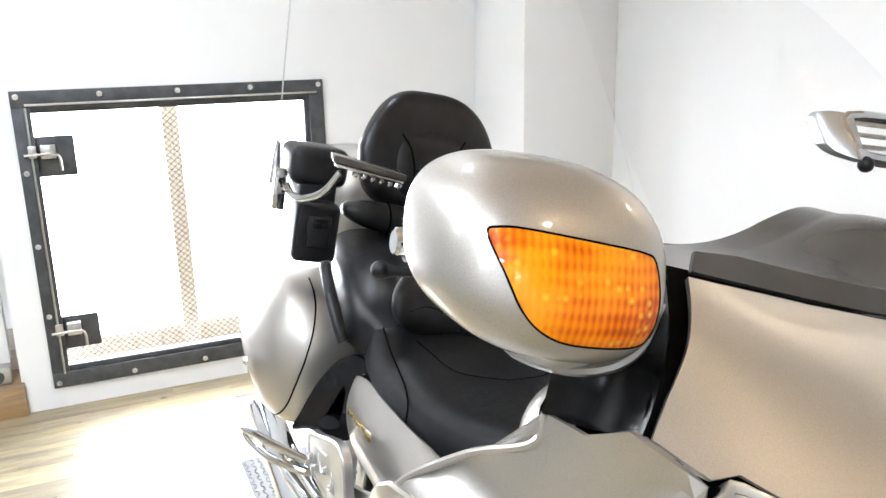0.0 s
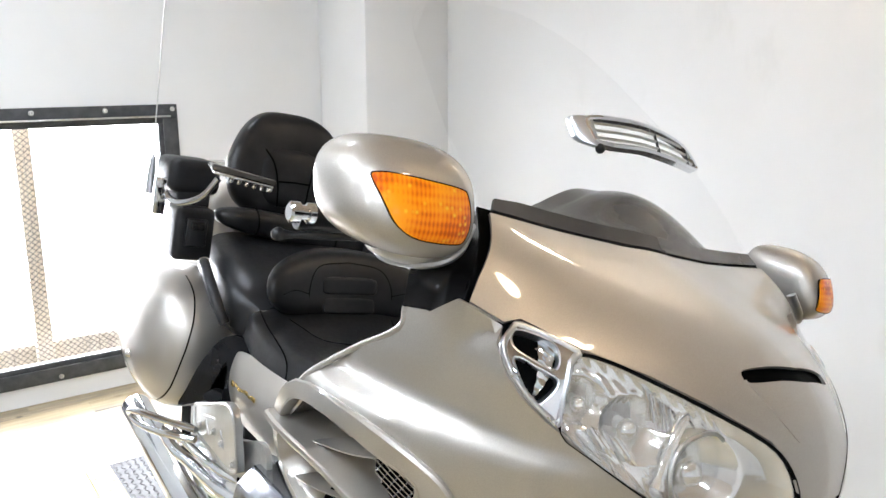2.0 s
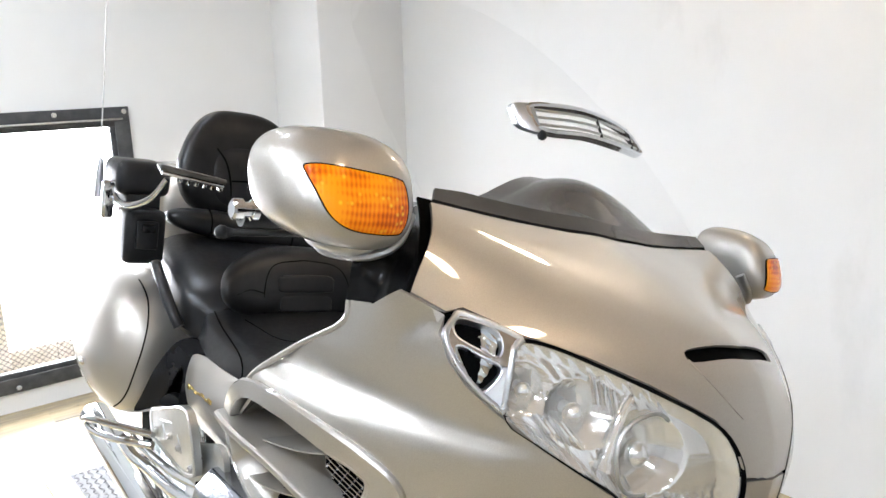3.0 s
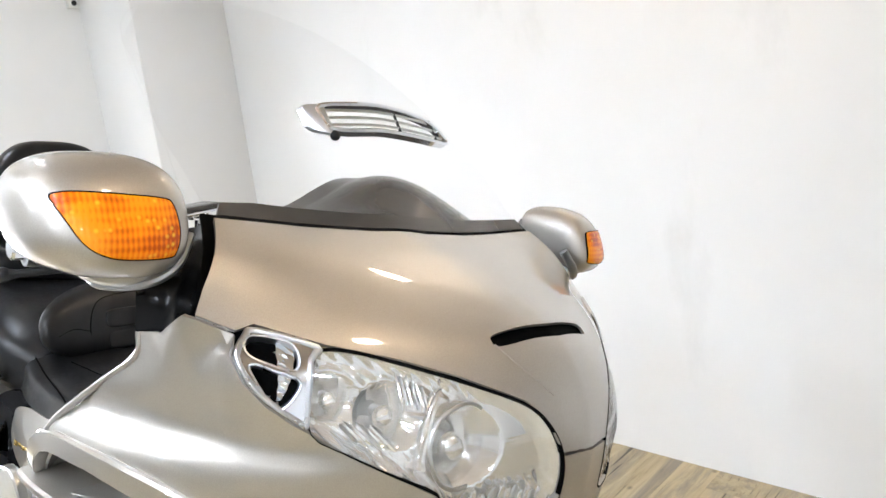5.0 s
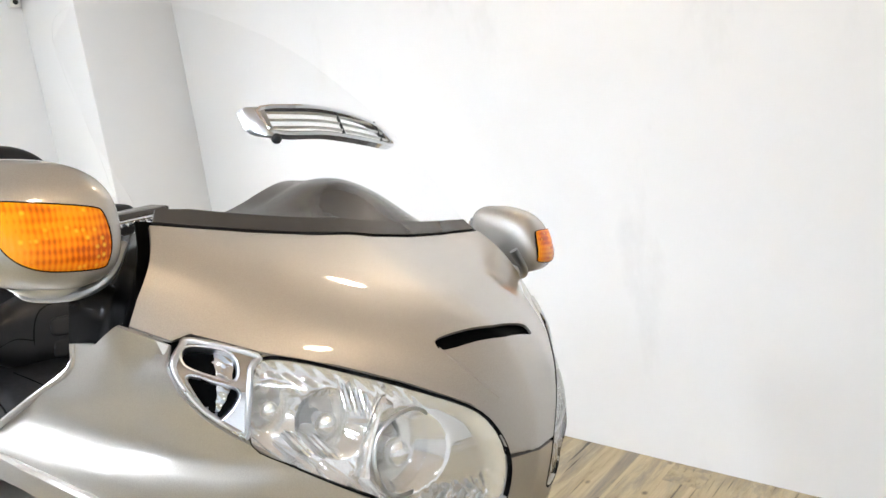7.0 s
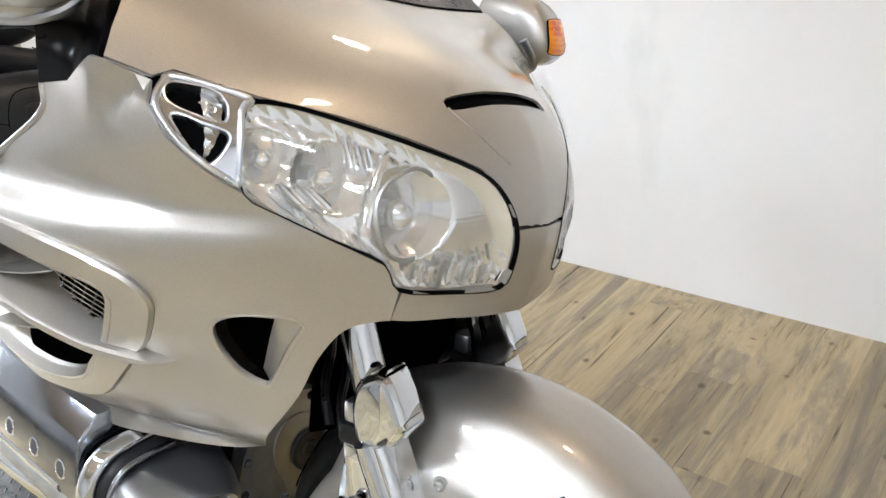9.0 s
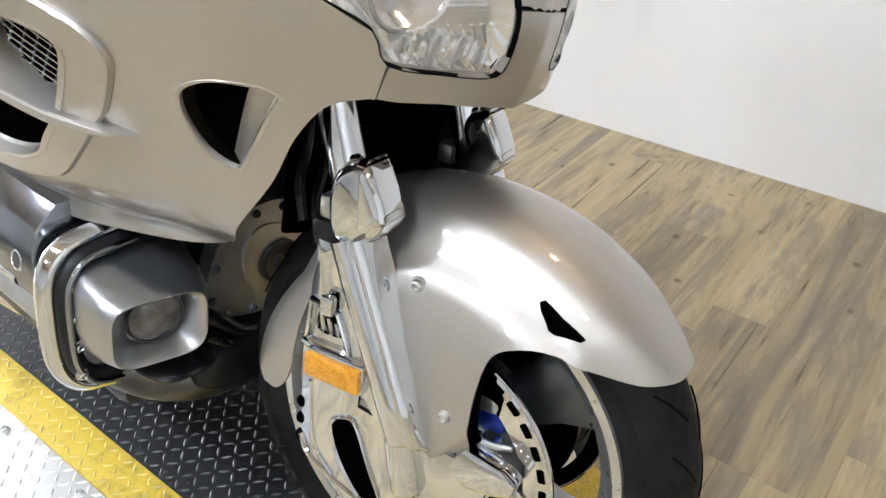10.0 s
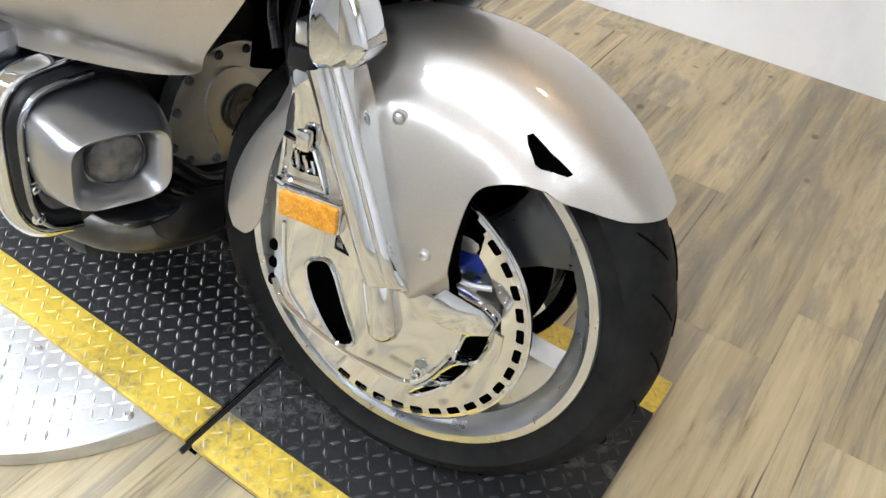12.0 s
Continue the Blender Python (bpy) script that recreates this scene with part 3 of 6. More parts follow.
def build_ramp():
    r = thing("motorcycle_ramp", "black diamond-plate ramp with worn yellow edges under the motorcycle", "ramp")
    g = 0.0075
    for name, xa, xb in (("deck_plate", RAMP_TAIL, HINGE - g), ("wheel_flap", HINGE + g, RAMP_END)):
        ya, yb = RAMP_Y0 + STRIPE, RAMP_Y1 - STRIPE
        p = part(name, box((xa, ya, DECK - 0.012), (xb, yb, DECK), 0.0015), DECK_BLACK, r)
        part("treads", add_lugs(fresh(), xa + 0.004, xb - 0.004, ya, yb, DECK), DECK_LUG, p, kind="stuff", sharp=20)
        for a, b in ((RAMP_Y0, ya), (yb, RAMP_Y1)):
            s = part("yellow_edge", box((xa, a, DECK - 0.012), (xb, b, DECK), 0.0015), YELLOW, r, "worn yellow edge stripe")
            part("treads", add_lugs(fresh(), xa + 0.004, xb - 0.004, a, b, DECK), YELLOW_LUG, s, kind="stuff", sharp=20)
    part("hinge_gap", box((HINGE - g, RAMP_Y0 + 0.001, DECK - 0.03), (HINGE + g, RAMP_Y1 - 0.001, DECK - 0.006)), DARK, r)
    part("hinge_rod", tube([(HINGE, RAMP_Y0 - 0.015, DECK - 0.008), (HINGE, RAMP_Y1 + 0.015, DECK - 0.008)], 0.0055, 10), PLASTIC, r, "greasy black hinge rod")
    for y in (RAMP_Y0 + 0.01, (RAMP_Y0 + RAMP_Y1) / 2, RAMP_Y1 - 0.04):
        part("beam", box((HINGE + 0.02, y, 0.0), (RAMP_END - 0.01, y + 0.03, DECK - 0.012)), STEEL, r)
    t = thing("turntable", "round bright diamond-plate turntable lying on the wooden floor", "turntable")
    c, rad = (-0.715, -0.045), 0.425
    n = 160
    disc = lathe([(0.0, 0.0001), (0.0, rad), (0.026, rad), (0.028, rad - 0.003), (0.028, 0.0001)], n, "z", (*c, 0.003), False)
    d = part("disc", disc, TREAD, t)
    def on(x, y):
        return (x - c[0]) ** 2 + (y - c[1]) ** 2 < (rad - 0.02) ** 2 and not (RAMP_Y0 - 0.005 < y < RAMP_Y1 + 0.005)
    part("treads", add_lugs(fresh(), c[0] - rad, c[0] + rad, c[1] - rad, c[1] + rad, 0.0311, keep=on), TREAD_LUG, d, kind="stuff", sharp=20)
    part("rim", lathe([(0.0, rad + 0.0015), (0.029, rad + 0.0015), (0.029, rad + 0.006), (0.0, rad + 0.006)], n, "z", (*c, 0.003)), ALU_DULL, t)
    for x, y in ((-0.362, -0.231), (-0.587, -0.235), (-0.83, -0.24), (-0.71, -0.44)):
        bolt(t, (x, y, 0.031), 0.006, "z", 1, ZINC, "screw")


build_room()
build_window()
build_wall_things()
build_lamps()
build_ramp()


# ---- the motorcycle: x ahead from the front axle, y to its left, z up from the tyre's foot ----
BIKE = thing("motorcycle", "champagne silver touring motorcycle leaning on its side stand on the ramp", "motorcycle", pose(0, 0, DECK, -11.0, 0, -2.3))
STEER = pose(0, 0, 0, 0, 0, 8.7)
OVER = Matrix.Diagonal((1, -1, 1, 1))
SIDES = ((Matrix(), "right"), (OVER, "left"))

NOSE_Y, NOSE_Z = [0, .1, .2, .3, .39], [.74, .78, .86, .93, .99, 1.04, 1.09, 1.13]
NOSE_X = [[.01, .0, -.04, -.10, -.16], [.03, .015, -.03, -.10, -.15], [.045, .03, -.005, -.07, -.13], [.03, .018, -.02, -.08, -.13],
          [-.01, -.028, -.055, -.10, -.15], [-.10, -.105, -.12, -.15, -.185], [-.225, -.22, -.21, -.205, -.215], [-.33, -.325, -.305, -.265, -.25]]
FLANK_X, FLANK_Z = [-.70, -.5, -.35, -.2, -.08, .03], [.54, .58, .68, .78, .83, .87, .895, .94, 1.03]
FLANK_Y = [[.27, .27, .23, .17, .10, .04], [.31, .32, .28, .215, .14, .06], [.35, .375, .345, .275, .195, .10], [.375, .418, .402, .343, .260, .15],
           [.385, .432, .424, .370, .292, .168], [.39, .432, .422, .374, .305, .185], [.380, .411, .395, .357, .298, .20], [.37, .407, .396, .370, .315, .24], [.34, .37, .385, .385, .335, .26]]


def skewed(bm):
    """The far half of the upper fairing sits a little back and low."""
    for v in bm.verts:
        d = max(0.0, v.co.y + 0.06)
        d = d * d / (d + 0.05)
        v.co.x -= 0.19 * d
        v.co.z -= 0.14 * d
    return bm


def fairing(name, bm, mat, parent, label="", sharp=38, m=None):
    """A part of the upper fairing."""
    if m is not None:
        bm.transform(m)
        if m.determinant() < 0:
            bmesh.ops.reverse_faces(bm, faces=bm.faces[:])
    return part(name, skewed(bm), mat, parent, label, sharp)


def nose_x(y, z):
    return ease(NOSE_Z, [ease(NOSE_Y, row, abs(y)) for row in NOSE_X], z)


def broad_y(x, z):
    return ease(FLANK_Z, [ease(FLANK_X, row, x) for row in FLANK_Y], z)


def on_nose(back=0.0):
    return lambda y, z: (nose_x(y, z) - back, y, z)


def on_flank(back=0.0):
    return lambda x, z: (x, -flank_y(x, z) + back, z)


def whole(half):
    """An outline's right half from the middle round to the middle again, with its mirror image."""
    return half + [(-a, b) for a, b in reversed(half) if abs(a) > 1e-6]


LAMP = [(-.287, .993), (-.259, .989), (-.225, .977), (-.171, .956), (-.105, .926), (-.077, .90), (-.058, .863), (-.055, .82), (-.065, .798), (-.129, .804), (-.183, .814), (-.204, .846),
        (-.246, .872), (-.286, .898), (-.310, .917), (-.306, .957), (-.297, .983)]
VENT = [(-.365, .994), (-.352, 1.011), (-.339, 1.016), (-.291, .998), (-.301, .985), (-.310, .95), (-.315, .923), (-.324, .929), (-.345, .948), (-.36, .970)]
SCOOP = [(-.155, .764), (-.136, .778), (-.114, .783), (-.088, .779), (-.082, .771), (-.088, .759), (-.140, .686), (-.155, .677), (-.169, .697), (-.167, .735)]
DUCT = [(-.44, .838), (-.357, .842), (-.312, .834), (-.276, .823), (-.240, .812), (-.232, .796), (-.250, .768), (-.294, .717), (-.341, .675), (-.375, .645), (-.42, .628), (-.475, .626), (-.54, .64), (-.59, .68), (-.575, .72), (-.52, .775)]
DUCT_RIM = [(-.445, .858), (-.337, .860), (-.254, .844), (-.217, .829), (-.197, .815), (-.192, .793), (-.206, .768), (-.238, .729), (-.259, .711), (-.306, .667), (-.372, .614), (-.445, .600), (-.55, .605), (-.62, .66), (-.60, .73), (-.53, .79)]


def grow(poly, d):
    """The outline pushed out by d metres."""
    out, n = [], len(poly)
    area = sum(a[0] * b[1] - b[0] * a[1] for a, b in zip(poly, poly[1:] + poly[:1]))
    s = d if area > 0 else -d
    for i in range(n):
        (ax, ay), (bx, by) = poly[i - 1], poly[(i + 1) % n]
        l = math.hypot(bx - ax, by - ay) or 1
        out.append((poly[i][0] + (by - ay) / l * s, poly[i][1] - (bx - ax) / l * s))
    return out


def ring_along(poly, fn, section, m=None):
    """A moulding along a closed outline on a surface; section: (out, proud) points."""
    rings = []
    n = len(poly)
    for i in range(n):
        ring = []
        for out, proud in section:
            p = grow(poly, out)[i]
            a, b, c = Vector(fn(*p)), Vector(fn(p[0] + 0.002, p[1])), Vector(fn(p[0], p[1] + 0.002))
            nor = (b - a).cross(c - a).normalized()
            ring.append(a + nor * proud)
        rings.append(ring)
    bm = fresh()
    add_rings(bm, rings, False, True)
    bmesh.ops.recalc_face_normals(bm, faces=bm.faces[:])
    return bm


def build_cowl():
    half = [(0, 1.093), (-.1, 1.097), (-.2, 1.106), (-.322, 1.121), (-.345, 1.088), (-.370, 1.055), (-.385, 1.031), (-.356, 1.016), (-.338, 1.021), (-.285, 1.000), (-.224, .983), (-.168, .962),
            (-.101, .9305), (-.0735, .9015), (-.0550, .866), (0, .8635)]
    slot = [(-.107, .988), (-.10, .9945), (-.06, .9985), (0, 1.0), (.06, .9985), (.10, .9945), (.107, .988), (.10, .9835), (.05, .9865), (0, .9875), (-.05, .9865), (-.10, .9835)]
    fairing("upper_cowl", skin(whole(half), on_nose(), 0.009, 0.004, [rounded(slot, 3)]), PAINT, BIKE, "champagne upper fairing with a black slot")
    crease = [(nose_x(y, z) + .0004, y, z) for y, z in ((-.106, .986), (-.092, .966), (-.074, .944), (-.060, .930))]
    fairing("crease", tube(spline(crease, 5), .0011, 6), PAINT, BIKE)
    low = [(0, .8605), (-.0528, .861), (-.0508, .82), (-.061, .7945), (-.129, .8005), (-.182, .809), (-.1835, .777), (-.165, .7735), (-.12, .770), (-.04, .757), (0, .753)]
    fairing("chin_cowl", skin(whole(low), on_nose(0.0), 0.009, 0.02), PAINT, BIKE)
    shell = [(0, 1.10), (-.2, 1.11), (-.33, 1.125), (-.383, 1.033), (-.361, 1.004), (-.354, .965), (-.305, .918), (-.2, .81), (-.1, .768), (0, .756)]
    holes = [[(-a * s, b) for a, b in grow(LAMP, 0.0035)] for s in (1, -1)]
    fairing("inner_shell", skin(whole(shell), on_nose(0.012), 0.016, 0.003, holes), SEAM, BIKE, "black inner fairing behind the seams")


LENS = rounded(grow(LAMP, .003), 3)


def build_headlight(m):
    glass = fairing("headlight", skin(grow(LENS, -0.0015), on_nose(0.003), 0.01, 0.003), GLASS, BIKE, "large clear headlight with chromed bowls", m=m)
    glass.visible_shadow = False
    # round bowls that look straight ahead: (y, z), radius, depth, how far the rim lies behind the glass
    bowls = (((-.166, .886), .046, .040, .026), ((-.231, .924), .034, .032, .022), ((-.280, .944), .026, .024, .018))

    def bowl_back(y, z):
        d = 1.0
        for (ay, az), (by, bz) in zip(LENS, LENS[1:] + LENS[:1]):
            t = min(1.0, max(0.0, ((y - ay) * (by - ay) + (z - az) * (bz - az)) / ((by - ay) ** 2 + (bz - az) ** 2)))
            d = min(d, math.dist((y, z), (ay + (by - ay) * t, az + (bz - az) * t)))
        wave = 0.0005 * math.sin(z * 1150) if y > -.132 and z > .845 else 0.0010 * math.sin((y * .8 + (z - .8) * .5) * 620)
        sunk = 0.0
        for (cy, cz), r, deep, _ in bowls:
            f = math.dist((y, z), (cy, cz)) / r
            if f < 1:
                t = math.atan2(z - cz, y - cy)
                sunk, wave = max(sunk, deep * (1 - f ** 1.8)), 0.0011 * f * math.cos(22 * t) * (r < .04)
        return (nose_x(y, z) - 0.006 - 0.016 * min(1, d / 0.016) ** 0.55 - sunk * min(1, d / .012) - wave * min(1, d / .006), y, z)

    fairing("gasket", ring_along(resample(LENS, 0.008), on_nose(), [(-0.0008, -0.006), (-0.0005, 0.0008), (0.0005, 0.0008), (0.0008, -0.006)]), SEAM, glass, "black rubber lamp seal", m=m)
    fairing("reflector", skin(grow(LENS, 0.0005), bowl_back, 0.003), REFLECTOR, glass, "fluted chrome reflector", m=m, sharp=60)
    fairing("lamp_back", skin(grow(LENS, -0.004), on_nose(0.085), 0.012), ALU, glass, m=m)
    for n, ((y, z), r, deep, behind) in enumerate(bowls):
        x = nose_x(y, z) - behind
        cap = blob((x - deep * 0.25, y - .004, z - .002), (deep * .36, r * .36, r * .36), (2, 2), 28, 16)
        fairing("bulb_shield", cap, REFLECTOR, glass, m=m)
        stem = lathe([(x - deep * .9, .0001), (x - deep * .9, r * .2), (x - deep * .4, r * .16), (x - deep * .4, .0001)], 20, "x", (0, y, z), False)
        fairing("bulb_stem", stem, ALU, glass, m=m)
        if n == 0:
            rim = [(min(x + .002, nose_x(y + r * math.cos(t), z + r * math.sin(t)) - .005), y + r * math.cos(t), z + r * math.sin(t)) for t in (k * math.pi / 32 for k in range(64))]
            fairing("bowl_ring", tube(rim, .0024, 10, True), ALU, glass, "dull metal ring round the main beam", m=m)
            dome = lathe([(x - .012, r * .97), (x - .006, r * .9), (x + .001, r * .7), (x + .005, r * .4), (x + .006, .0001)], 40, "x", (0, y, z), False)
            fairing("beam_lens", dome, GLASS, glass, "clear bulging beam lens", m=m).visible_shadow = False
    # bright wing between the middle and the main bowl
    wing = [(nose_x(y, z) - .012, y, z) for y, z in ((-.184, .949), (-.199, .928), (-.212, .90), (-.220, .872))]
    fairing("wing", tube(spline(wing, 5), [.0012] + [.0035] * 13 + [.005, .006], 8, False, 1.8), REFLECTOR, glass, m=m)
    # upright ribs beside the middle bowl, and fans under the bowls
    for k in range(6):
        y = -.222 + .0045 * k
        a = [(nose_x(y, z) - 0.016, y, z) for z in (.966 - .003 * k, .952 - .003 * k, .938 - .003 * k)]
        fairing("flute", tube(a, 0.0015, 6), ALU if k % 2 else REFLECTOR, glass, m=m)
    for y0, z0, n, turn, spread in ((-.262, .909, 6, -.6, .030), (-.150, .824, 5, .1, .040), (-.108, .822, 8, .35, .056)):
        for k in range(n):
            y = y0 + spread * (k / (n - 1) - .5)
            reach = .018 + .008 * (k % 2)
            a = [(nose_x(y + turn * q, z0 + q) - 0.010 - .2 * q, y + turn * q, z0 + q - .25 * (y - y0)) for q in (-reach / 2, 0, reach / 2)]
            fairing("fan_blade", tube(spline(a, 3), [.0008] + [.0026] * 5 + [.001], 6, False, 1.6), ALU_DULL if k % 3 == 0 else REFLECTOR, glass, m=m)


def build_vent(m):
    upper = rounded([(-.354, .995), (-.352, 1.007), (-.340, 1.010), (-.314, 1.001), (-.318, .979), (-.338, .985)], 4)
    lower = rounded([(-.356, .981), (-.350, .985), (-.336, .978), (-.318, .969), (-.322, .956), (-.336, .943), (-.346, .953)], 4)
    out = rounded(VENT, 3)

    def proud(h):
        return lambda y, z: (nose_x(y, z) + h, y, z)

    v = fairing("side_vent", skin(out, proud(0.0025), 0.005, 0.010, [upper, lower]), CHROME, BIKE, "chrome side vent with a crossbar", m=m, sharp=50)
    fairing("rim_roll", ring_along(resample(out, 0.004), proud(0.0), [(-0.0045, 0.002), (-0.003, 0.0042), (-0.001, 0.0046), (0.0008, 0.0035), (0.0014, -0.006)]), RIM, v, m=m, sharp=70)
    for hole in (upper, lower):
        fairing("mouth_lip", ring_along(resample(hole, 0.004), proud(0.002), [(0.0022, -0.001), (0.0012, 0.0016), (-0.0004, 0.0012), (-0.0008, -0.014), (0.001, -0.014)]), RIM, v, m=m, sharp=70)
    # black sheet that paints the shade inside the openings
    fairing("depth_shade", skin(VENT, on_nose(0.03), 0.015), DARK, v, m=m)
    # crumpled bright wall at the inner end of the openings
    side = [(-.324, 1.000), (-.310, .998), (-.318, .972), (-.326, .956), (-.334, .946), (-.331, .962)]
    fairing("end_wall", skin(rounded(side, 3), lambda y, z: (nose_x(y, z) - 0.009 + 0.0016 * math.sin(y * 420 + z * 150) * math.sin(z * 330), y, z), 0.002, 0.003), CHROME, v, m=m)


EDGE = [(-.388, 1.0275), (-.359, 1.0125)] + [grow(VENT, .0045)[k] for k in (0, 9, 8, 7)] + [grow(LAMP, .0035)[k] for k in (14, 13, 12, 11, 10)] + [(-.1845, .797), (-.1845, .776)]
EDGE = [(nose_x(y, z), y, z) for y, z in EDGE]


@functools.lru_cache(None)
def flank_y(x, z):
    """The flank's half width, drawn in to meet the nose along their common edge."""
    best, off = 9.0, 0.0
    for a, b in zip(EDGE, EDGE[1:]):
        ux, uz = b[0] - a[0], b[2] - a[2]
        t = min(1.0, max(0.0, ((x - a[0]) * ux + (z - a[2]) * uz) / (ux * ux + uz * uz)))
        qx, qz = a[0] + ux * t, a[2] + uz * t
        d = math.hypot(x - qx, z - qz)
        if d < best:
            best, off = d, -(a[1] + (b[1] - a[1]) * t) - broad_y(qx, qz)
    k = max(0.0, 1 - best / 0.10)
    return broad_y(x, z) + off * k * k * (3 - 2 * k)


def strip_blade(line, wide, proud, deep, tip):
    """A tapering blade along (x, z) points that stands out of the flank and ends in a point."""
    rings = []
    pts = spline([(a, 0, b) for a, b in line], 7)
    for i, q in enumerate(pts):
        t = i / (len(pts) - 1)
        end = max(0.0, (t - 1 + tip) / tip)
        w = wide * (1 - 0.9 * end * end)
        y0 = -flank_y(q.x, q.z)
        yo = y0 - proud * math.sqrt(max(0.0, 1 - end ** 3))
        yi = y0 + deep * (1 - end) + 0.002
        rings.append([(q.x, yi, q.z + w), (q.x, yo + .004, q.z + w * .45), (q.x, yo, q.z + w * .25), (q.x, yo, q.z - w * .15), (q.x, yo + .003, q.z - w * .45), (q.x, yi, q.z - w)])
    b = add_rings(fresh(), rings)
    bmesh.ops.recalc_face_normals(b, faces=b.faces[:])
    return b


def build_flank(m):
    outline = [(-.19, 1.03)] + [(x, z) for x, _, z in EDGE] + [(q.x, q.y) for q in spline([(a, b, 0) for a, b in ((-.025, .777), (-.051, .768),
               (-.074, .742), (-.126, .664), (-.185, .592), (-.225, .549), (-.285, .528), (-.40, .515), (-.49, .51), (-.62, .525), (-.66, .57), (-.655, .64), (-.62, .72), (-.55, .775), (-.455, .842), (-.43, .875), (-.38, .921),
               (-.30, .968), (-.292, .997))], 4)] + [(-.24, 1.004)]
    scoop, duct = rounded(SCOOP, 3), rounded(DUCT, 4)
    p = fairing("side_fairing", skin(outline, on_flank(), 0.011, 0.004, [scoop, duct]), PAINT, BIKE, "wide champagne side fairing with air ducts", m=m)
    fairing("edge_strip", tube(spline([(x, -flank_y(x, z) + 0.001, z) for x, z in ((-.292, .997), (-.30, .968), (-.38, .921), (-.43, .875), (-.455, .842), (-.55, .775), (-.62, .72), (-.655, .64))], 6), 0.0045, 8), PAINT, p, m=m)
    # small forward scoop: curved bright wall that runs in to a sheet painted black as shade
    def wall(x, z):
        f = max(0.0, (-.083 - x + (z - .776) * 0.62) / 0.044)
        return (x, -flank_y(x, z) + 0.004 + 0.034 * min(f, 1.25) ** 0.85, z)
    fairing("scoop_wall", skin([q for q in grow(scoop, 0.003) if q[0] > -.150 or q[1] < .70], wall, 0.006), PAINT, p, m=m)
    fairing("scoop_shade", skin(grow(scoop, 0.008), on_flank(0.030), 0.01), DARK, p, m=m)
    fairing("scoop_rim", ring_along(resample(scoop, 0.006), on_flank(), [(0.004, -0.003), (0.002, 0.0006), (-0.001, -0.0005), (-0.002, -0.004), (-0.0015, -0.007), (0.003, -0.007)]), PAINT, p, m=m)
    # large side duct: raised shell, pocket, grille and blades
    rim = rounded(DUCT_RIM, 3)
    d = fairing("duct_shell", skin(rim, on_flank(-.009), 0.010, 0.014, [duct]), PAINT, p, m=m)
    fairing("shell_roll", ring_along(resample(rim, .010), on_flank(-.006), [(-.004, -.006), (-.003, .002), (.0, .0025), (.003, -.001), (.0035, -.012)]), PAINT, d, m=m)
    fairing("duct_wall", ring_along(resample(duct, .010), on_flank(), [(.002, -.002), (.0015, .008), (-.001, .0085), (-.003, .004), (-.004, -.05), (.0, -.05)]), PAINT, d, m=m)
    fairing("duct_pocket", skin(grow(duct, 0.004), on_flank(0.052), 0.012), PAINT, d, m=m)
    patch = [(-.292, .826), (-.262, .817), (-.238, .805), (-.233, .79), (-.25, .765), (-.275, .745), (-.305, .745), (-.312, .785)]
    under = [(-.44, .70), (-.345, .685), (-.335, .670), (-.375, .635), (-.43, .62), (-.52, .63), (-.48, .665)]
    # black sheets colour in the shade behind the grille and under the blade
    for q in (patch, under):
        fairing("duct_shade", skin(grow(q, .004), on_flank(0.015), 0.012), DARK, d, m=m)
    g = fresh()
    for k in range(-3, 12):
        for sgn in (1, -1):
            a = [(-.325 + .0145 * k + sgn * u * .004, .785 + u * .004) for u in range(-14, 15)]
            a = [q for q in a if inside(q, patch)]
            if len(a) > 1:
                add_tube(g, [(x, -flank_y(x, z) + 0.011 + 0.0008 * sgn, z) for x, z in a[::3] + [a[-1]]], 0.0015, 5)
    fairing("duct_grille", g, SMOKE, d, "dark woven duct grille", m=m)
    for line, wide, proud, deep, tip in ((((-.53, .782), (-.45, .778), (-.385, .766), (-.335, .735), (-.29, .713), (-.255, .706), (-.226, .701)), .014, .026, .05, .28), (((-.48, .772), (-.41, .784), (-.34, .797), (-.29, .811)), .004, .0, .05, .1),
                                         (((-.55, .672), (-.47, .690), (-.395, .708)), .004, .0, .05, .1)):
        fairing("duct_blade", strip_blade(line, wide, proud, deep, tip), PAINT, d, m=m, sharp=28)


def build_boot(m):
    near = spline([(-.262, -.318, 1.122), (-.216, -.355, 1.082), (-.192, -.376, 1.05), (-.184, -.387, 1.030)], 6)
    far = spline([(-.33, -.352, 1.112), (-.30, -.386, 1.075), (-.290, -.392, 1.04), (-.293, -.392, .996)], 6)
    rings = []
    for a, b in zip(near, far):
        row = [a.lerp(b, t) + Vector((-0.016 * math.sin(t * math.pi), 0.018 * math.sin(t * math.pi), -0.012 * math.sin(t * math.pi))) for t in (k / 8 for k in range(9))]
        rings.append(row + [p + Vector((-0.004, 0.012, -0.003)) for p in reversed(row)])
    bm = add_rings(fresh(), rings)
    bmesh.ops.recalc_face_normals(bm, faces=bm.faces[:])
    fairing("mirror_boot", bm, BOOT, BIKE, "glossy black trim under the mirror", m=m)


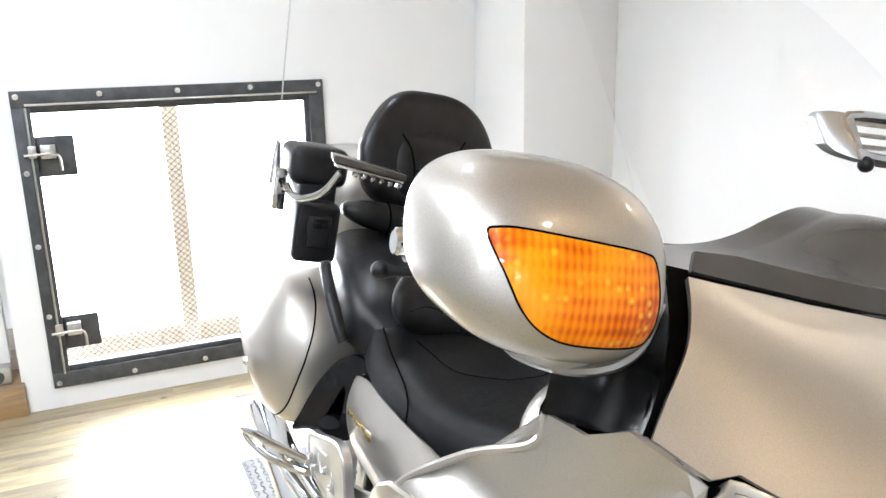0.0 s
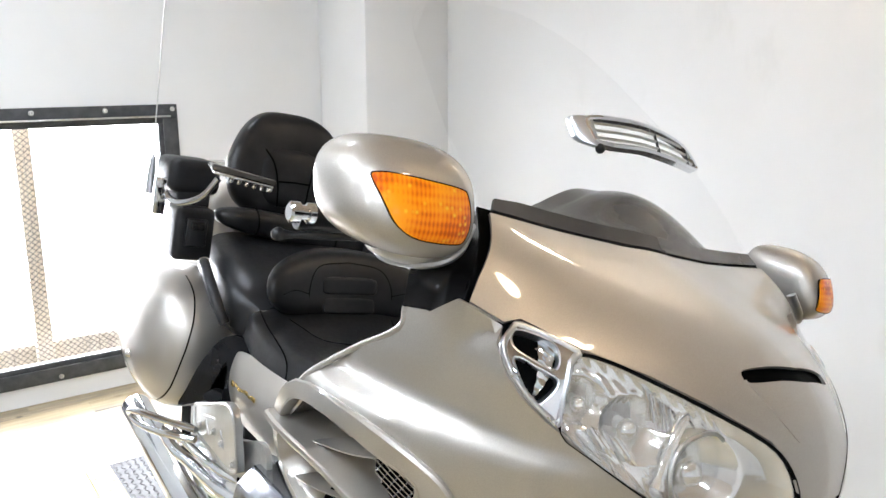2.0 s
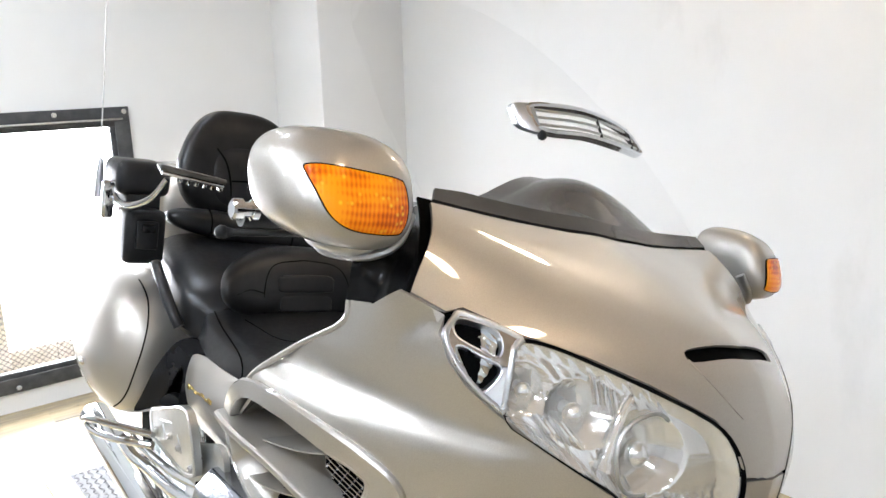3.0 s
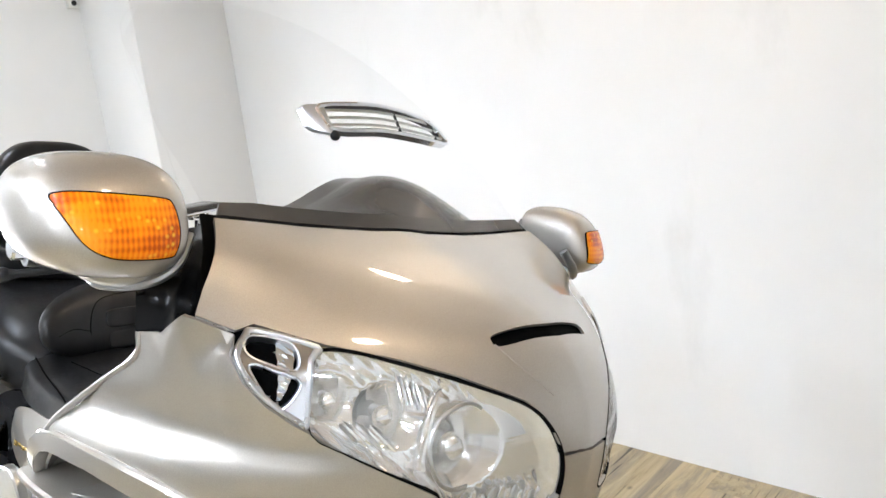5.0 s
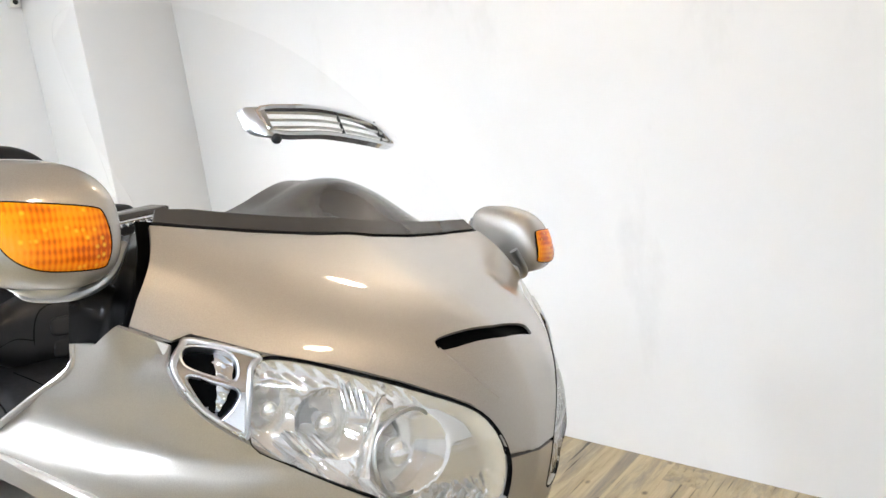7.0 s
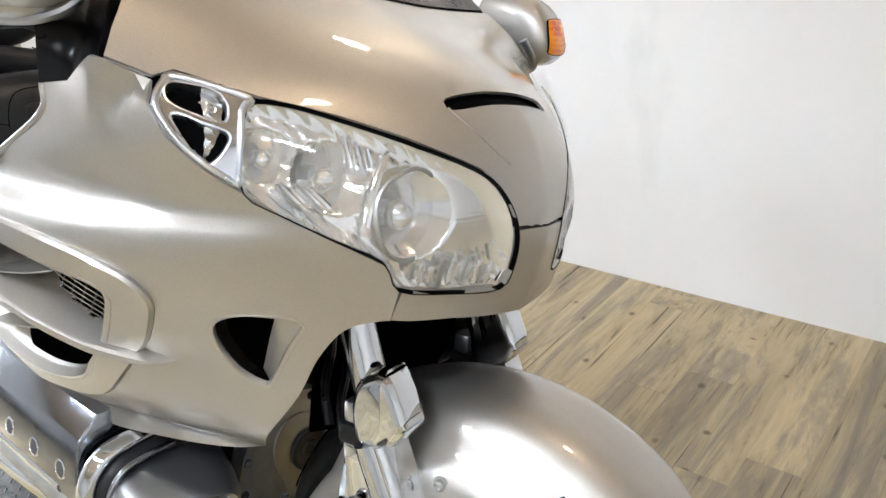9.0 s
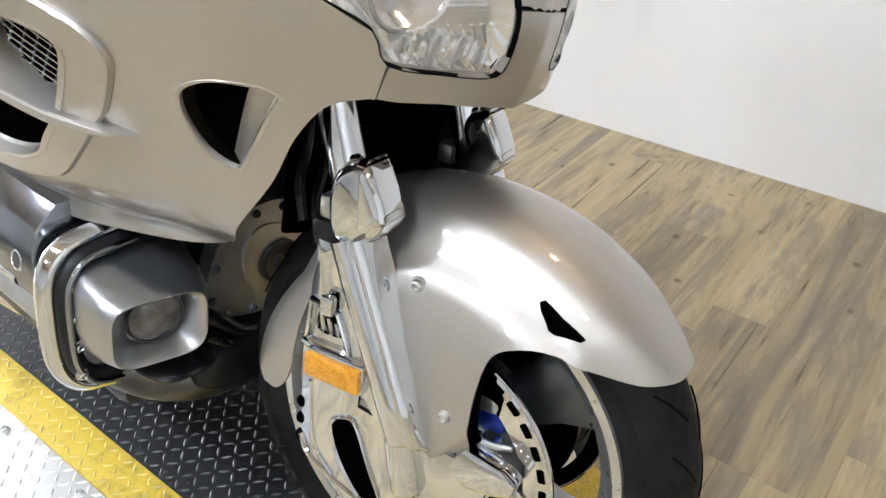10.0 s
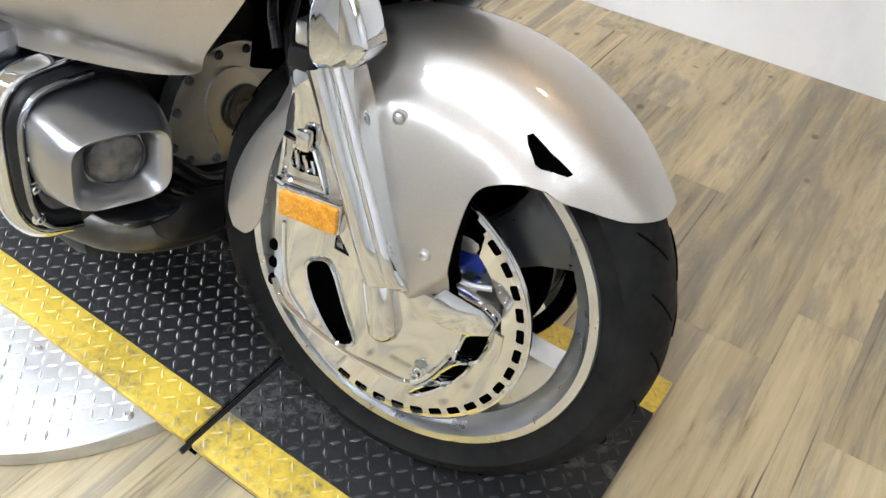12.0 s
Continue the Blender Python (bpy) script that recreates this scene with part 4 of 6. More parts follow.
def build_mirror(m):
    c = Vector((-.262, -.4457, 1.130))

    def shape(p):
        q = p.copy()
        q.x -= 0.32 * p.z
        if p.z < 0:
            q.z -= 0.10 * (p.y + .03) * -p.z / .06
        return q

    h = fairing("mirror", blob(c, (.078, .0805, .060), (3.0, 2.6), 72, 44, None, shape), PAINT, BIKE, "rounded champagne mirror housing with an amber indicator", m=m)
    lens = [(-.509, 1.147), (-.503, 1.152), (-.485, 1.153), (-.445, 1.150), (-.410, 1.146), (-.400, 1.140), (-.396, 1.118), (-.399, 1.096), (-.407, 1.089), (-.450, 1.090), (-.474, 1.096), (-.490, 1.108), (-.501, 1.128)]

    def face(y, z):
        ry, rz = (y - c.y) / .081, (z - c.z) / .061
        inner = max(0.0, 1 - min(1.0, abs(rz)) ** 2.6) ** (3.0 / 2.6)
        k = max(0.02, inner - abs(ry) ** 3.0) ** (1 / 3.0)
        return (c.x - 0.32 * (z - c.z) + .078 * k + 0.0035, y, z)

    fairing("indicator_lens", skin(rounded(lens, 6), face, 0.006, 0.004), AMBER, h, "amber ribbed indicator lens", m=m)
    fairing("lens_gasket", ring_along(resample(rounded(lens, 6), 0.008), face, [(-0.0004, -0.004), (-0.0004, 0.0004), (0.0007, 0.0004), (0.0007, -0.004)]), SEAM, h, m=m)
    stalk = spline([(-.305, -.432, 1.066), (-.262, -.440, 1.058), (-.225, -.415, 1.060), (-.212, -.388, 1.075), (-.225, -.365, 1.105)], 6)
    fairing("foot_trim", tube(stalk, 0.006, 10, False, 1.6), PAINT_GREY, h, "silver mirror foot trim", m=m)
    fairing("foot", blob((-.265, -.415, 1.070), (.05, .042, .016), (3, 2.5), 24, 12), PAINT_GREY, h, m=m)
    fairing("mirror_glass", skin(rounded([(-.495, 1.125), (-.475, 1.16), (-.43, 1.165), (-.40, 1.145), (-.40, 1.105), (-.44, 1.09), (-.485, 1.095)], 3), lambda y, z: (-.338 - 0.32 * (z - 1.122), y, z), 0.02, 0.003), CHROME, h, "mirror glass", m=m)


def build_screen():
    def sheet(y, s):
        z = 1.105 + s * 0.325 - 0.35 * max(0, abs(y) - .12) ** 2 * s + 0.10 * y * y * (1 - s)
        x = ease([0, .36, .7, 1], [-.226, -.335, -.46, -.605], s) - 0.55 * y * y * (1 - 0.3 * s) + 0.25 * y * y * (1 - s)
        return (x, y, z)

    edge = [(-.315, 0.0), (-.10, 0.0), (.10, 0.0), (.315, 0.0), (.325, .35), (.30, .75), (.24, .93), (.12, .995), (0, 1.0), (-.12, .995), (-.24, .93), (-.30, .75), (-.325, .35)]
    w = fairing("windscreen", skin(edge, sheet, 0.03, 0.004), SCREEN, BIKE, "tall clear curved windscreen")
    w.visible_shadow = False
    rim = fairing("screen_edge", tube([sheet(y, s_) for y, s_ in resample(rounded(edge, 4), .02)], .0007, 8, True), SCREEN, w)
    rim.visible_shadow = False
    g = thing_part("screen_vent")
    # vent frame: rounded oblong of chrome with slats
    def bay(y, z):
        return (-.283 - 0.62 * (z - 1.215) - 0.9 * y * y, y, z + .010 + 0.04 * y)

    outer = rounded([(-.125, 1.253), (-.06, 1.256), (.05, 1.254), (.105, 1.244), (.128, 1.222), (.06, 1.219), (-.04, 1.219), (-.115, 1.220), (-.128, 1.236)], 3)
    fairing("vent_frame", ring_along(resample(outer, 0.008), bay, [(-0.0035, -0.008), (-0.0035, 0.003), (-0.001, 0.005), (0.002, 0.003), (0.002, -0.008)]), CHROME, g, "chrome vent frame")
    for z, a, b in ((1.2475, -.118, .098), (1.238, -.12, .108), (1.2285, -.118, .116)):
        fairing("slat", tube([bay(a + (b - a) * k / 8, z) for k in range(9)], 0.0019, 8), ZINC, g)
    for y in (-0.002, .095):
        fairing("divider", tube([bay(y, 1.221), bay(y, 1.253)], 0.0022, 8), PLASTIC, g)
    a0, a1 = Vector(bay(-.124, 1.2545)), Vector(bay(-.122, 1.2165))
    rings = []
    for dx, dy, k in ((.004, .004, 1.0), (.003, -.006, 1.0), (-.004, -.014, .96), (-.010, -.020, .85), (-.014, -.023, .6)):
        mid = (a0 + a1) / 2
        p, q = mid + (a0 - mid) * k, mid + (a1 - mid) * k
        rings.append([v + Vector((dx, dy, .004 * dy / -.04)) for v in (p, q, q + Vector((-.016, .004, -.002)), p + Vector((-.016, .004, -.002)))])
    bm = add_rings(fresh(), rings)
    bmesh.ops.recalc_face_normals(bm, faces=bm.faces[:])
    bmesh.ops.bevel(bm, geom=bm.edges[:], offset=.0015, segments=2, profile=.5, affect="EDGES")
    fairing("end_cap", bm, RIM, g, "bright metal end cap")
    fairing("knob", blob(bay(-.118, 1.214), (.007, .007, .007), (2, 2), 12, 8), PLASTIC, g)


def thing_part(name):
    """An empty part of the motorcycle that carries pieces."""
    ob = new(name)
    ob.parent = BIKE
    ob.empty_display_size = 0.05
    return ob


def build_dash():
    def strip(y, s):
        top = ease([0, .1, .2, .322], [1.093, 1.097, 1.106, 1.121], abs(y))
        z = top + 0.004 + s
        return (nose_x(y, top) - 0.006 - 0.9 * s, y, z)

    fairing("garnish", skin([(-.315, 0), (0, 0), (.315, 0), (.30, .016), (.15, .018), (0, .018), (-.15, .018), (-.26, .018), (-.305, .014)], strip, 0.012, 0.004), HOOD, BIKE, "dusty dark windscreen garnish")


    def dome(y, s):
        x = -.245 - 0.26 * s
        f = math.exp(-(((y - .09) / (.15 if y > .09 else .118)) ** 2))
        z = 1.098 + 0.06 * y * y + (0.082 * math.sin(math.pi * min(1, s * 1.25) ** 0.8 / 1.0 * 0.62) * f if s > 0 else 0)
        return (x - 0.2 * y * y, y, z)

    fairing("meter_hood", skin([(-.29, 0), (0, 0), (.29, 0), (.25, .6), (.2, .95), (0, 1.0), (-.2, .95), (-.25, .6)], dome, 0.02, 0.004), HOOD, BIKE, "domed dark meter hood")
    fairing("dash", skin([(-.33, 0), (.33, 0), (.30, 1), (-.30, 1)], lambda y, s: (-.26 - 0.12 * s, y, 1.075 - 0.03 * s), 0.04, 0.01), PLASTIC, BIKE)


def build_bars():
    path = spline([(-.60, -.40, 1.055), (-.60, -.30, 1.05), (-.52, -.12, 1.0), (-.50, 0, .99), (-.52, .12, 1.0), (-.60, .30, 1.05), (-.60, .40, 1.055)], 6)
    part("handlebar", tube(path, 0.013, 12), PLASTIC, BIKE)
    for m, _ in SIDES:
        part("grip", lathe([(-.40, .0001), (-.40, .018), (-.39, .02), (-.29, .02), (-.285, .018), (-.285, .0001)], 20, "y", (-.602, 0, 1.055), False), PLASTIC, BIKE, m=m)
        part("bar_weight", lathe([(-.440, .0001), (-.440, .012), (-.437, .0155), (-.425, .0155), (-.422, .011), (-.414, .011), (-.411, .0155), (-.402, .0155), (-.40, .0001)], 20, "y", (-.565, .01, 1.066), False), CHROME, BIKE, "chrome bar end", m=m)
        lever = part("brake_lever", tube(spline([(-.585, -.43, 1.03), (-.565, -.36, 1.035), (-.55, -.27, 1.04), (-.54, -.22, 1.04)], 5), [.009] + [.0055] * 15, 10), PLASTIC, BIKE, m=m)
        part("lever_ball", blob((-.586, -.432, 1.030), (.0105, .0105, .0105), (2, 2), 16, 10), PLASTIC, lever, m=m)


def build_seats():
    def cushion(rows):
        rings = []
        for x, half, top, low in rows:
            ring = []
            for k in range(32):
                t = 2 * math.pi * k / 32
                cx, cz = math.cos(t), math.sin(t)
                sx, sz = math.copysign(abs(cx) ** 0.6, cx), math.copysign(abs(cz) ** 0.62, cz)
                ring.append((x, half * sx * (1.0 if cz < 0 else 0.96), (top + low) / 2 + (top - low) / 2 * sz - (0.012 * (1 - abs(sx)) if cz > 0.3 else 0)))
            rings.append(ring)
        fine = []
        cols = [spline([r[k] for r in rings], 4) for k in range(32)]
        for i in range(len(cols[0])):
            fine.append([c[i] for c in cols])
        bm = add_rings(fresh(), fine)
        bmesh.ops.recalc_face_normals(bm, faces=bm.faces[:])
        return bm

    part("rider_seat", cushion([(-.60, .10, .80, .70), (-.70, .16, .785, .66), (-.85, .20, .755, .64), (-1.0, .225, .745, .64), (-1.14, .225, .765, .65), (-1.22, .215, .79, .66)]), LEATHER, BIKE, "black leather rider seat")
    part("passenger_seat", cushion([(-1.20, .20, .79, .66), (-1.26, .245, .83, .67), (-1.36, .25, .865, .68), (-1.46, .235, .885, .70), (-1.58, .22, .90, .74)]), LEATHER, BIKE, "black leather passenger seat")

    def seat_top(x, y):
        half, top, low = (ease([-1.22, -1.14, -1.0, -.85, -.70, -.60], row, x) for row in ([.215, .225, .225, .20, .16, .10], [.79, .765, .745, .755, .785, .80], [.66, .65, .64, .64, .66, .70]))
        f = min(.999, abs(y) / (half * .96)) ** (1 / .6)
        return Vector((x, y, (top + low) / 2 + (top - low) / 2 * math.sqrt(1 - f * f) ** .62 - .012 * (1 - min(1, abs(y) / half)) + .001))

    saddle = bpy.data.objects["rider_seat"]
    for s_ in (-1, 1):
        part("seam", tube(spline([(-1.20, s_ * .188, .768), (-1.13, s_ * .195, .7485), (-1.06, s_ * .2005, .736), (-1.0, s_ * .2065, .724), (-.962, s_ * .2135, .708), (-.952, s_ * .2165, .680), (-.955, s_ * .2085, .655)], 6), .0016, 6), SEAM, saddle)
        part("seam", tube(spline([seat_top(x, s_ * y) for x, y in ((-1.15, .135), (-1.11, .122), (-1.058, .107), (-1.029, .081), (-1.015, .0))], 6), .0011, 6), SEAM, saddle)

    def wrap(p):
        q = p.copy()
        q.x += 1.6 * p.y * p.y - 0.22 * p.z
        q.z *= 1 - 3.0 * p.y * p.y
        return q

    at = Vector((-1.245, .028, .824))
    b = part("rider_backrest", blob(at, (.055, .215, .088), (2.5, 2.4), 64, 28, None, wrap), LEATHER, BIKE, "black leather crescent backrest with stitched panels")
    face = lambda y, z: at + Vector((.054 * max(.05, 1 - (abs(y) / .215) ** 2.4 - (abs(z) / .088) ** 2.4) ** .42 + 1.6 * y * y - .22 * z, y, z * (1 - 3.0 * y * y)))
    for z0, z1, half in ((-.012, .030, .074), (-.058, -.016, .070)):
        c_ = face(0, (z0 + z1) / 2)
        part("pad", blob(c_ - Vector((.006, 0, 0)), (.0105, half, (z1 - z0) / 2), (6, 5), 44, 18, None, lambda p: Vector((p.x + 1.6 * p.y * p.y - .22 * p.z, p.y, p.z))), LEATHER, b)
    for line in ([(s_ * y, z) for y, z in ((.105, -.06), (.112, -.01), (.10, .035), (.07, .056), (.0, .062))] for s_ in (-1, 1)):
        part("piping", tube(spline([face(y, z) + Vector((.001, 0, 0)) for y, z in line], 5), 0.0014, 6), SEAM, b)
    for s_ in (-1, 1):
        part("piping", tube(spline([face(s_ * y, z) + Vector((.001, 0, 0)) for y, z in ((.112, -.01), (.15, .0), (.185, -.01))], 5), 0.0012, 6), SEAM, b)
    p = part("passenger_backrest", blob((-1.70, .04, 1.078), (.055, .182, .150), (3.0, 3.2), 56, 32, None, lambda p: Vector((p.x - 0.18 * p.z + .9 * p.y * p.y, p.y * (1 - 1.9 * max(0, p.z)), p.z))), LEATHER, BIKE, "tall black leather passenger backrest")
    part("pad", blob((-1.655, .04, 1.045), (.03, .105, .085), (3.2, 2.8), 36, 18, None, lambda p: Vector((p.x - 0.15 * p.z, p.y, p.z))), LEATHER, p)
    for s in (-1, 1):
        part("piping", tube(spline([(-1.622, .04 + s * .042, .965), (-1.622, .04 + s * .048, 1.03), (-1.632, .04 + s * .062, 1.085), (-1.648, .04 + s * .085, 1.12)], 5), 0.0022, 6), SEAM, p)
    part("piping", tube([(-1.622, -.005, 1.035), (-1.620, .04, 1.037), (-1.622, .085, 1.035)], 0.0022, 6), SEAM, p)
    roll = part("back_roll", blob((-1.54, .03, .910), (.05, .235, .038), (3, 2.6), 44, 16, None, lambda p: Vector((p.x, p.y, p.z - .12 * p.y))), LEATHER, BIKE, "padded black leather roll")
    for y in (-.10, .13):
        part("seam", tube([(-1.54 + .0515 * math.cos(t), y, .9136 - .12 * y + .0395 * math.sin(t)) for t in (k * .3 - .9 for k in range(9))], .002, 6), SEAM, roll)


def build_tail():
    part("trunk", blob((-1.90, 0, .91), (.25, .20, .15), (3.4, 3.0), 56, 28), PAINT, BIKE, "champagne tail trunk")
    part("tail_cowl", blob((-1.85, 0, .70), (.33, .22, .10), (3, 2.6), 40, 18), PAINT, BIKE)
    for m, _ in SIDES:
        s = part("speaker_pod", box((-1.56, -.322, .825), (-1.46, -.225, .957), 0.014, 3), PLASTIC, BIKE, "black speaker pod beside the passenger seat", m=m)
        part("switch_cover", box((-1.459, -.300, .862), (-1.450, -.246, .932), 0.006, 2), PLASTIC, s, m=m)
        part("latch", box((-1.452, -.288, .905), (-1.443, -.256, .925), 0.003, 2), BOOT, s, m=m)
        part("pod_cap", box((-1.66, -.335, .985), (-1.51, -.205, 1.072), 0.022, 3), PLASTIC, BIKE, "black armrest housing", m=m)
        part("pod_post", box((-1.66, -.31, .94), (-1.52, -.225, 1.0), 0.01, 2), PLASTIC, BIKE, m=m)
        lift = Matrix.Translation((-1.318, -.226, 1.062)) @ pose(0, 0, 0, -8, 0, -8)
        bm = box((-.035, -.075, -.006), (.035, .075, .008), 0.005, 2)
        bm.transform(lift)
        a = part("armrest", bm, HOOD, BIKE, "flat dark grey armrest on a chrome arm", m=m)
        bm = box((-.03, -.068, -.014), (.03, .072, -.0065), 0.003, 2)
        bm.transform(lift)
        part("armrest_tray", bm, CHROME, a, m=m)
        for k in range(6):
            bm = box((.012, -.03 + .018 * k, -.024), (.031, -.02 + .018 * k, -.012), 0.003, 1)
            bm.transform(lift)
            part("tooth", bm, CHROME, a, m=m)
        arm = spline([(-1.50, -.345, .985), (-1.46, -.34, .972), (-1.40, -.325, .975), (-1.35, -.30, 1.0), (-1.325, -.278, 1.045)], 6)
        part("armrest_arm", tube(arm, 0.008, 10), CHROME, a, m=m)
        part("hinge", box((-1.51, -.372, .93), (-1.49, -.345, 1.02), 0.004), CHROME, a, m=m)
        bag = part("saddlebag", blob((-1.62, -.228, .600), (.24, .135, .178), (2.8, 2.6), 64, 36, None, lambda p: Vector((p.x, p.y - 0.1 * max(0, .1 - abs(p.z)) , p.z))), PAINT, BIKE, "rounded champagne saddlebag", m=m)

        def bag_front(y, z):
            q = (y + .228 + .1 * max(0.0, .1 - abs(z - .600))) / .135
            k = max(0.0, 1 - abs((z - .600) / .178) ** 2.6) ** (2.8 / 2.6) - min(1.0, abs(q)) ** 2.8
            return Vector((-1.6195 + .24 * max(0.0, k) ** (1 / 2.8), y - .0003, z))

        lid = ((-.259, .772), (-.260, .757), (-.262, .735), (-.270, .69), (-.282, .635), (-.290, .60), (-.297, .565), (-.303, .52), (-.308, .485), (-.310, .462))
        part("lid_line", tube(spline([bag_front(y, z) for y, z in lid], 5), 0.0020, 6), SEAM, bag, m=m)
        part("marker", blob((-1.56, -.372, .560), (.010, .010, .010), (2, 2), 12, 8), CHROME, bag, m=m)
        h = part("grab_handle", tube(spline([(-1.40, -.262, .835), (-1.36, -.272, .835), (-1.30, -.272, .80), (-1.25, -.262, .75), (-1.235, -.252, .725)], 6), 0.0125, 12), PLASTIC, BIKE, "black passenger grab handle", m=m)
        part("handle_tip", blob((-1.405, -.262, .838), (.016, .013, .012), (2.5, 2.5), 16, 10), CHROME, h, m=m)
        # side cover: a bowed panel below the seat with a row of small gilt bars
        cover = [(-1.185, .674), (-1.13, .684), (-1.05, .684), (-.91, .690), (-.80, .70), (-.765, .68), (-.80, .60), (-.90, .545), (-.97, .525), (-1.05, .527), (-1.13, .528), (-1.175, .545), (-1.195, .60), (-1.196, .655)]
        lean = lambda x, z: (x, -.225 - .016 * math.sin(max(0, min(1, (z - .525) / .165)) * math.pi), z)
        sc = part("side_cover", skin(rounded(cover, 3), lean, 0.013, 0.004, (), 0.006), PAINT, BIKE, "champagne side cover with small gold lettering", m=m)
        for k, (wide, high) in enumerate(((.013, .012), (.012, .007), (.016, .008), (.011, .006), (.017, .008), (.011, .006), (.019, .010))):
            x, z = -1.168 + .0205 * k, .606 + .001 * k + .002 * math.sin(k * 2.1)
            _, y, _ = lean(x, z)
            bm = box((-wide / 2, -.0012, -high / 2), (wide / 2, .0012, high / 2), 0.0008, 1)
            bm.transform(Matrix.Translation((x, y - .0012, z)) @ Matrix.Shear("XZ", 4, (.35, 0)))
            part("script_bar", bm, BRASS, sc, m=m)
        # arched black bracket with a three-cornered gap, between saddlebag and side cover
        arch = lambda y, z: (y - 1.000 + .012 * math.sin(max(0, min(1, (z - .50) / .2)) * math.pi), y - .013, z + .012)
        frame_out = [(-.302, .500), (-.294, .54), (-.279, .60), (-.262, .642), (-.243, .675), (-.222, .690), (-.200, .686), (-.192, .66), (-.196, .60), (-.202, .545), (-.212, .515), (-.24, .512), (-.27, .515)]
        gap = [(-.231, .630), (-.237, .612), (-.258, .540), (-.254, .533), (-.234, .541), (-.229, .548), (-.227, .612)]
        fb = part("footrest_bracket", skin(rounded(frame_out, 3), arch, 0.012, 0.022, [gap], 0.005), BOOT, BIKE, "black arched footrest bracket with a three-cornered gap", m=m)
        # black sheet gives the gap its shade
        part("gap_shade", skin(grow(gap, .012), lambda y, z: (y - 1.030, y - .013, z + .012), 0.012, 0.004), DARK, fb, m=m)
        part("foot_pad", skin(rounded([(-.262, .540), (-.250, .556), (-.236, .556), (-.228, .545), (-.236, .534), (-.254, .528)], 2), lambda y, z: (y - .992, y - .013, z + .010), 0.008, 0.02, (), 0.003), PLASTIC, fb, m=m)
        plate = rounded([(-1.235, .528), (-1.222, .546), (-1.162, .565), (-1.05, .607), (-1.0, .615), (-.975, .598), (-.955, .54), (-.948, .505), (-.958, .490), (-1.013, .471), (-1.10, .473), (-1.203, .474), (-1.228, .488)], 2)
        lie = lambda x, z: (x, -.300 - (z - .55) * 0.1, z)
        fp = part("footboard", skin(plate, lie, 0.012, 0.014), ALU, BIKE, "folded aluminium passenger footboard", m=m)
        part("footboard_rim", ring_along(resample(grow(plate, -.004), .012), lie, [(-.004, -.001), (-.003, .003), (.002, .004), (.005, .001)]), ALU, fp, m=m)
        for a, b in (((-1.160, .538), (-1.09, .556)), ((-1.150, .532), (-1.128, .505)), ((-1.055, .543), (-1.03, .512))):
            part("fold_line", tube([lie(*a), lie(*b)], .0026, 8), ALU, fp, m=m)
        for x, z in ((-1.09, .528), (-1.04, .520), (-.968, .505), (-1.19, .505)):
            bolt(fp, m @ Vector((x, -.3015 - (z - .55) * .1, z)), 0.006, "y", -1 if m[1][1] > 0 else 1, ZINC)
        # chrome guard: a narrow flat loop under the saddlebag, and the tube that runs on forwards
        loop = spline([(-1.20, -.300, .490), (-1.28, -.345, .484), (-1.36, -.384, .478), (-1.41, -.392, .464), (-1.435, -.382, .443), (-1.40, -.374, .436), (-1.32, -.360, .448), (-1.25, -.335, .460), (-1.20, -.300, .466)], 5)
        rail = part("saddlebag_rail", tube(loop, 0.0085, 12), CHROME, BIKE, "chrome saddlebag guard loop", m=m)
        part("lower_tube", tube(spline([(-1.43, -.300, .395), (-1.35, -.295, .383), (-1.27, -.285, .385), (-1.10, -.28, .400), (-.98, -.27, .415)], 6), 0.014, 14), CHROME, rail, m=m)
        part("upper_tube", tube(spline([(-1.33, -.31, .44), (-1.268, -.29, .425), (-1.109, -.275, .432), (-.98, -.26, .452)], 6), 0.0095, 12), CHROME, rail, m=m)
        if m[1][1] < 0:
            continue
        ant = spline([(-1.68, -.335, .97), (-1.69, -.337, 1.12), (-1.72, -.345, 1.5), (-1.80, -.36, 2.0)], 6)
        whip = part("antenna", tube(ant, [.005] * 4 + [.0035, .0025] + [.0018] * 13, 8), ZINC, BIKE, "thin whip antenna", m=m)
        part("antenna_base", lathe([(.96, .0001), (.96, .012), (1.02, .010), (1.06, .006), (1.06, .0001)], 14, "z", (-1.685, -.335, 0), False), RIM, whip, m=m)


build_cowl()
for m_, _ in SIDES:
    build_headlight(m_)
    build_vent(m_)
    build_flank(m_)
    build_boot(m_)
    build_mirror(m_ if m_[1][1] > 0 else Matrix.Translation((.0, .148, -.012)) @ Matrix.Diagonal((1, .75, 1, 1)) @ m_)
build_screen()
build_dash()
build_bars()
build_seats()
build_tail()


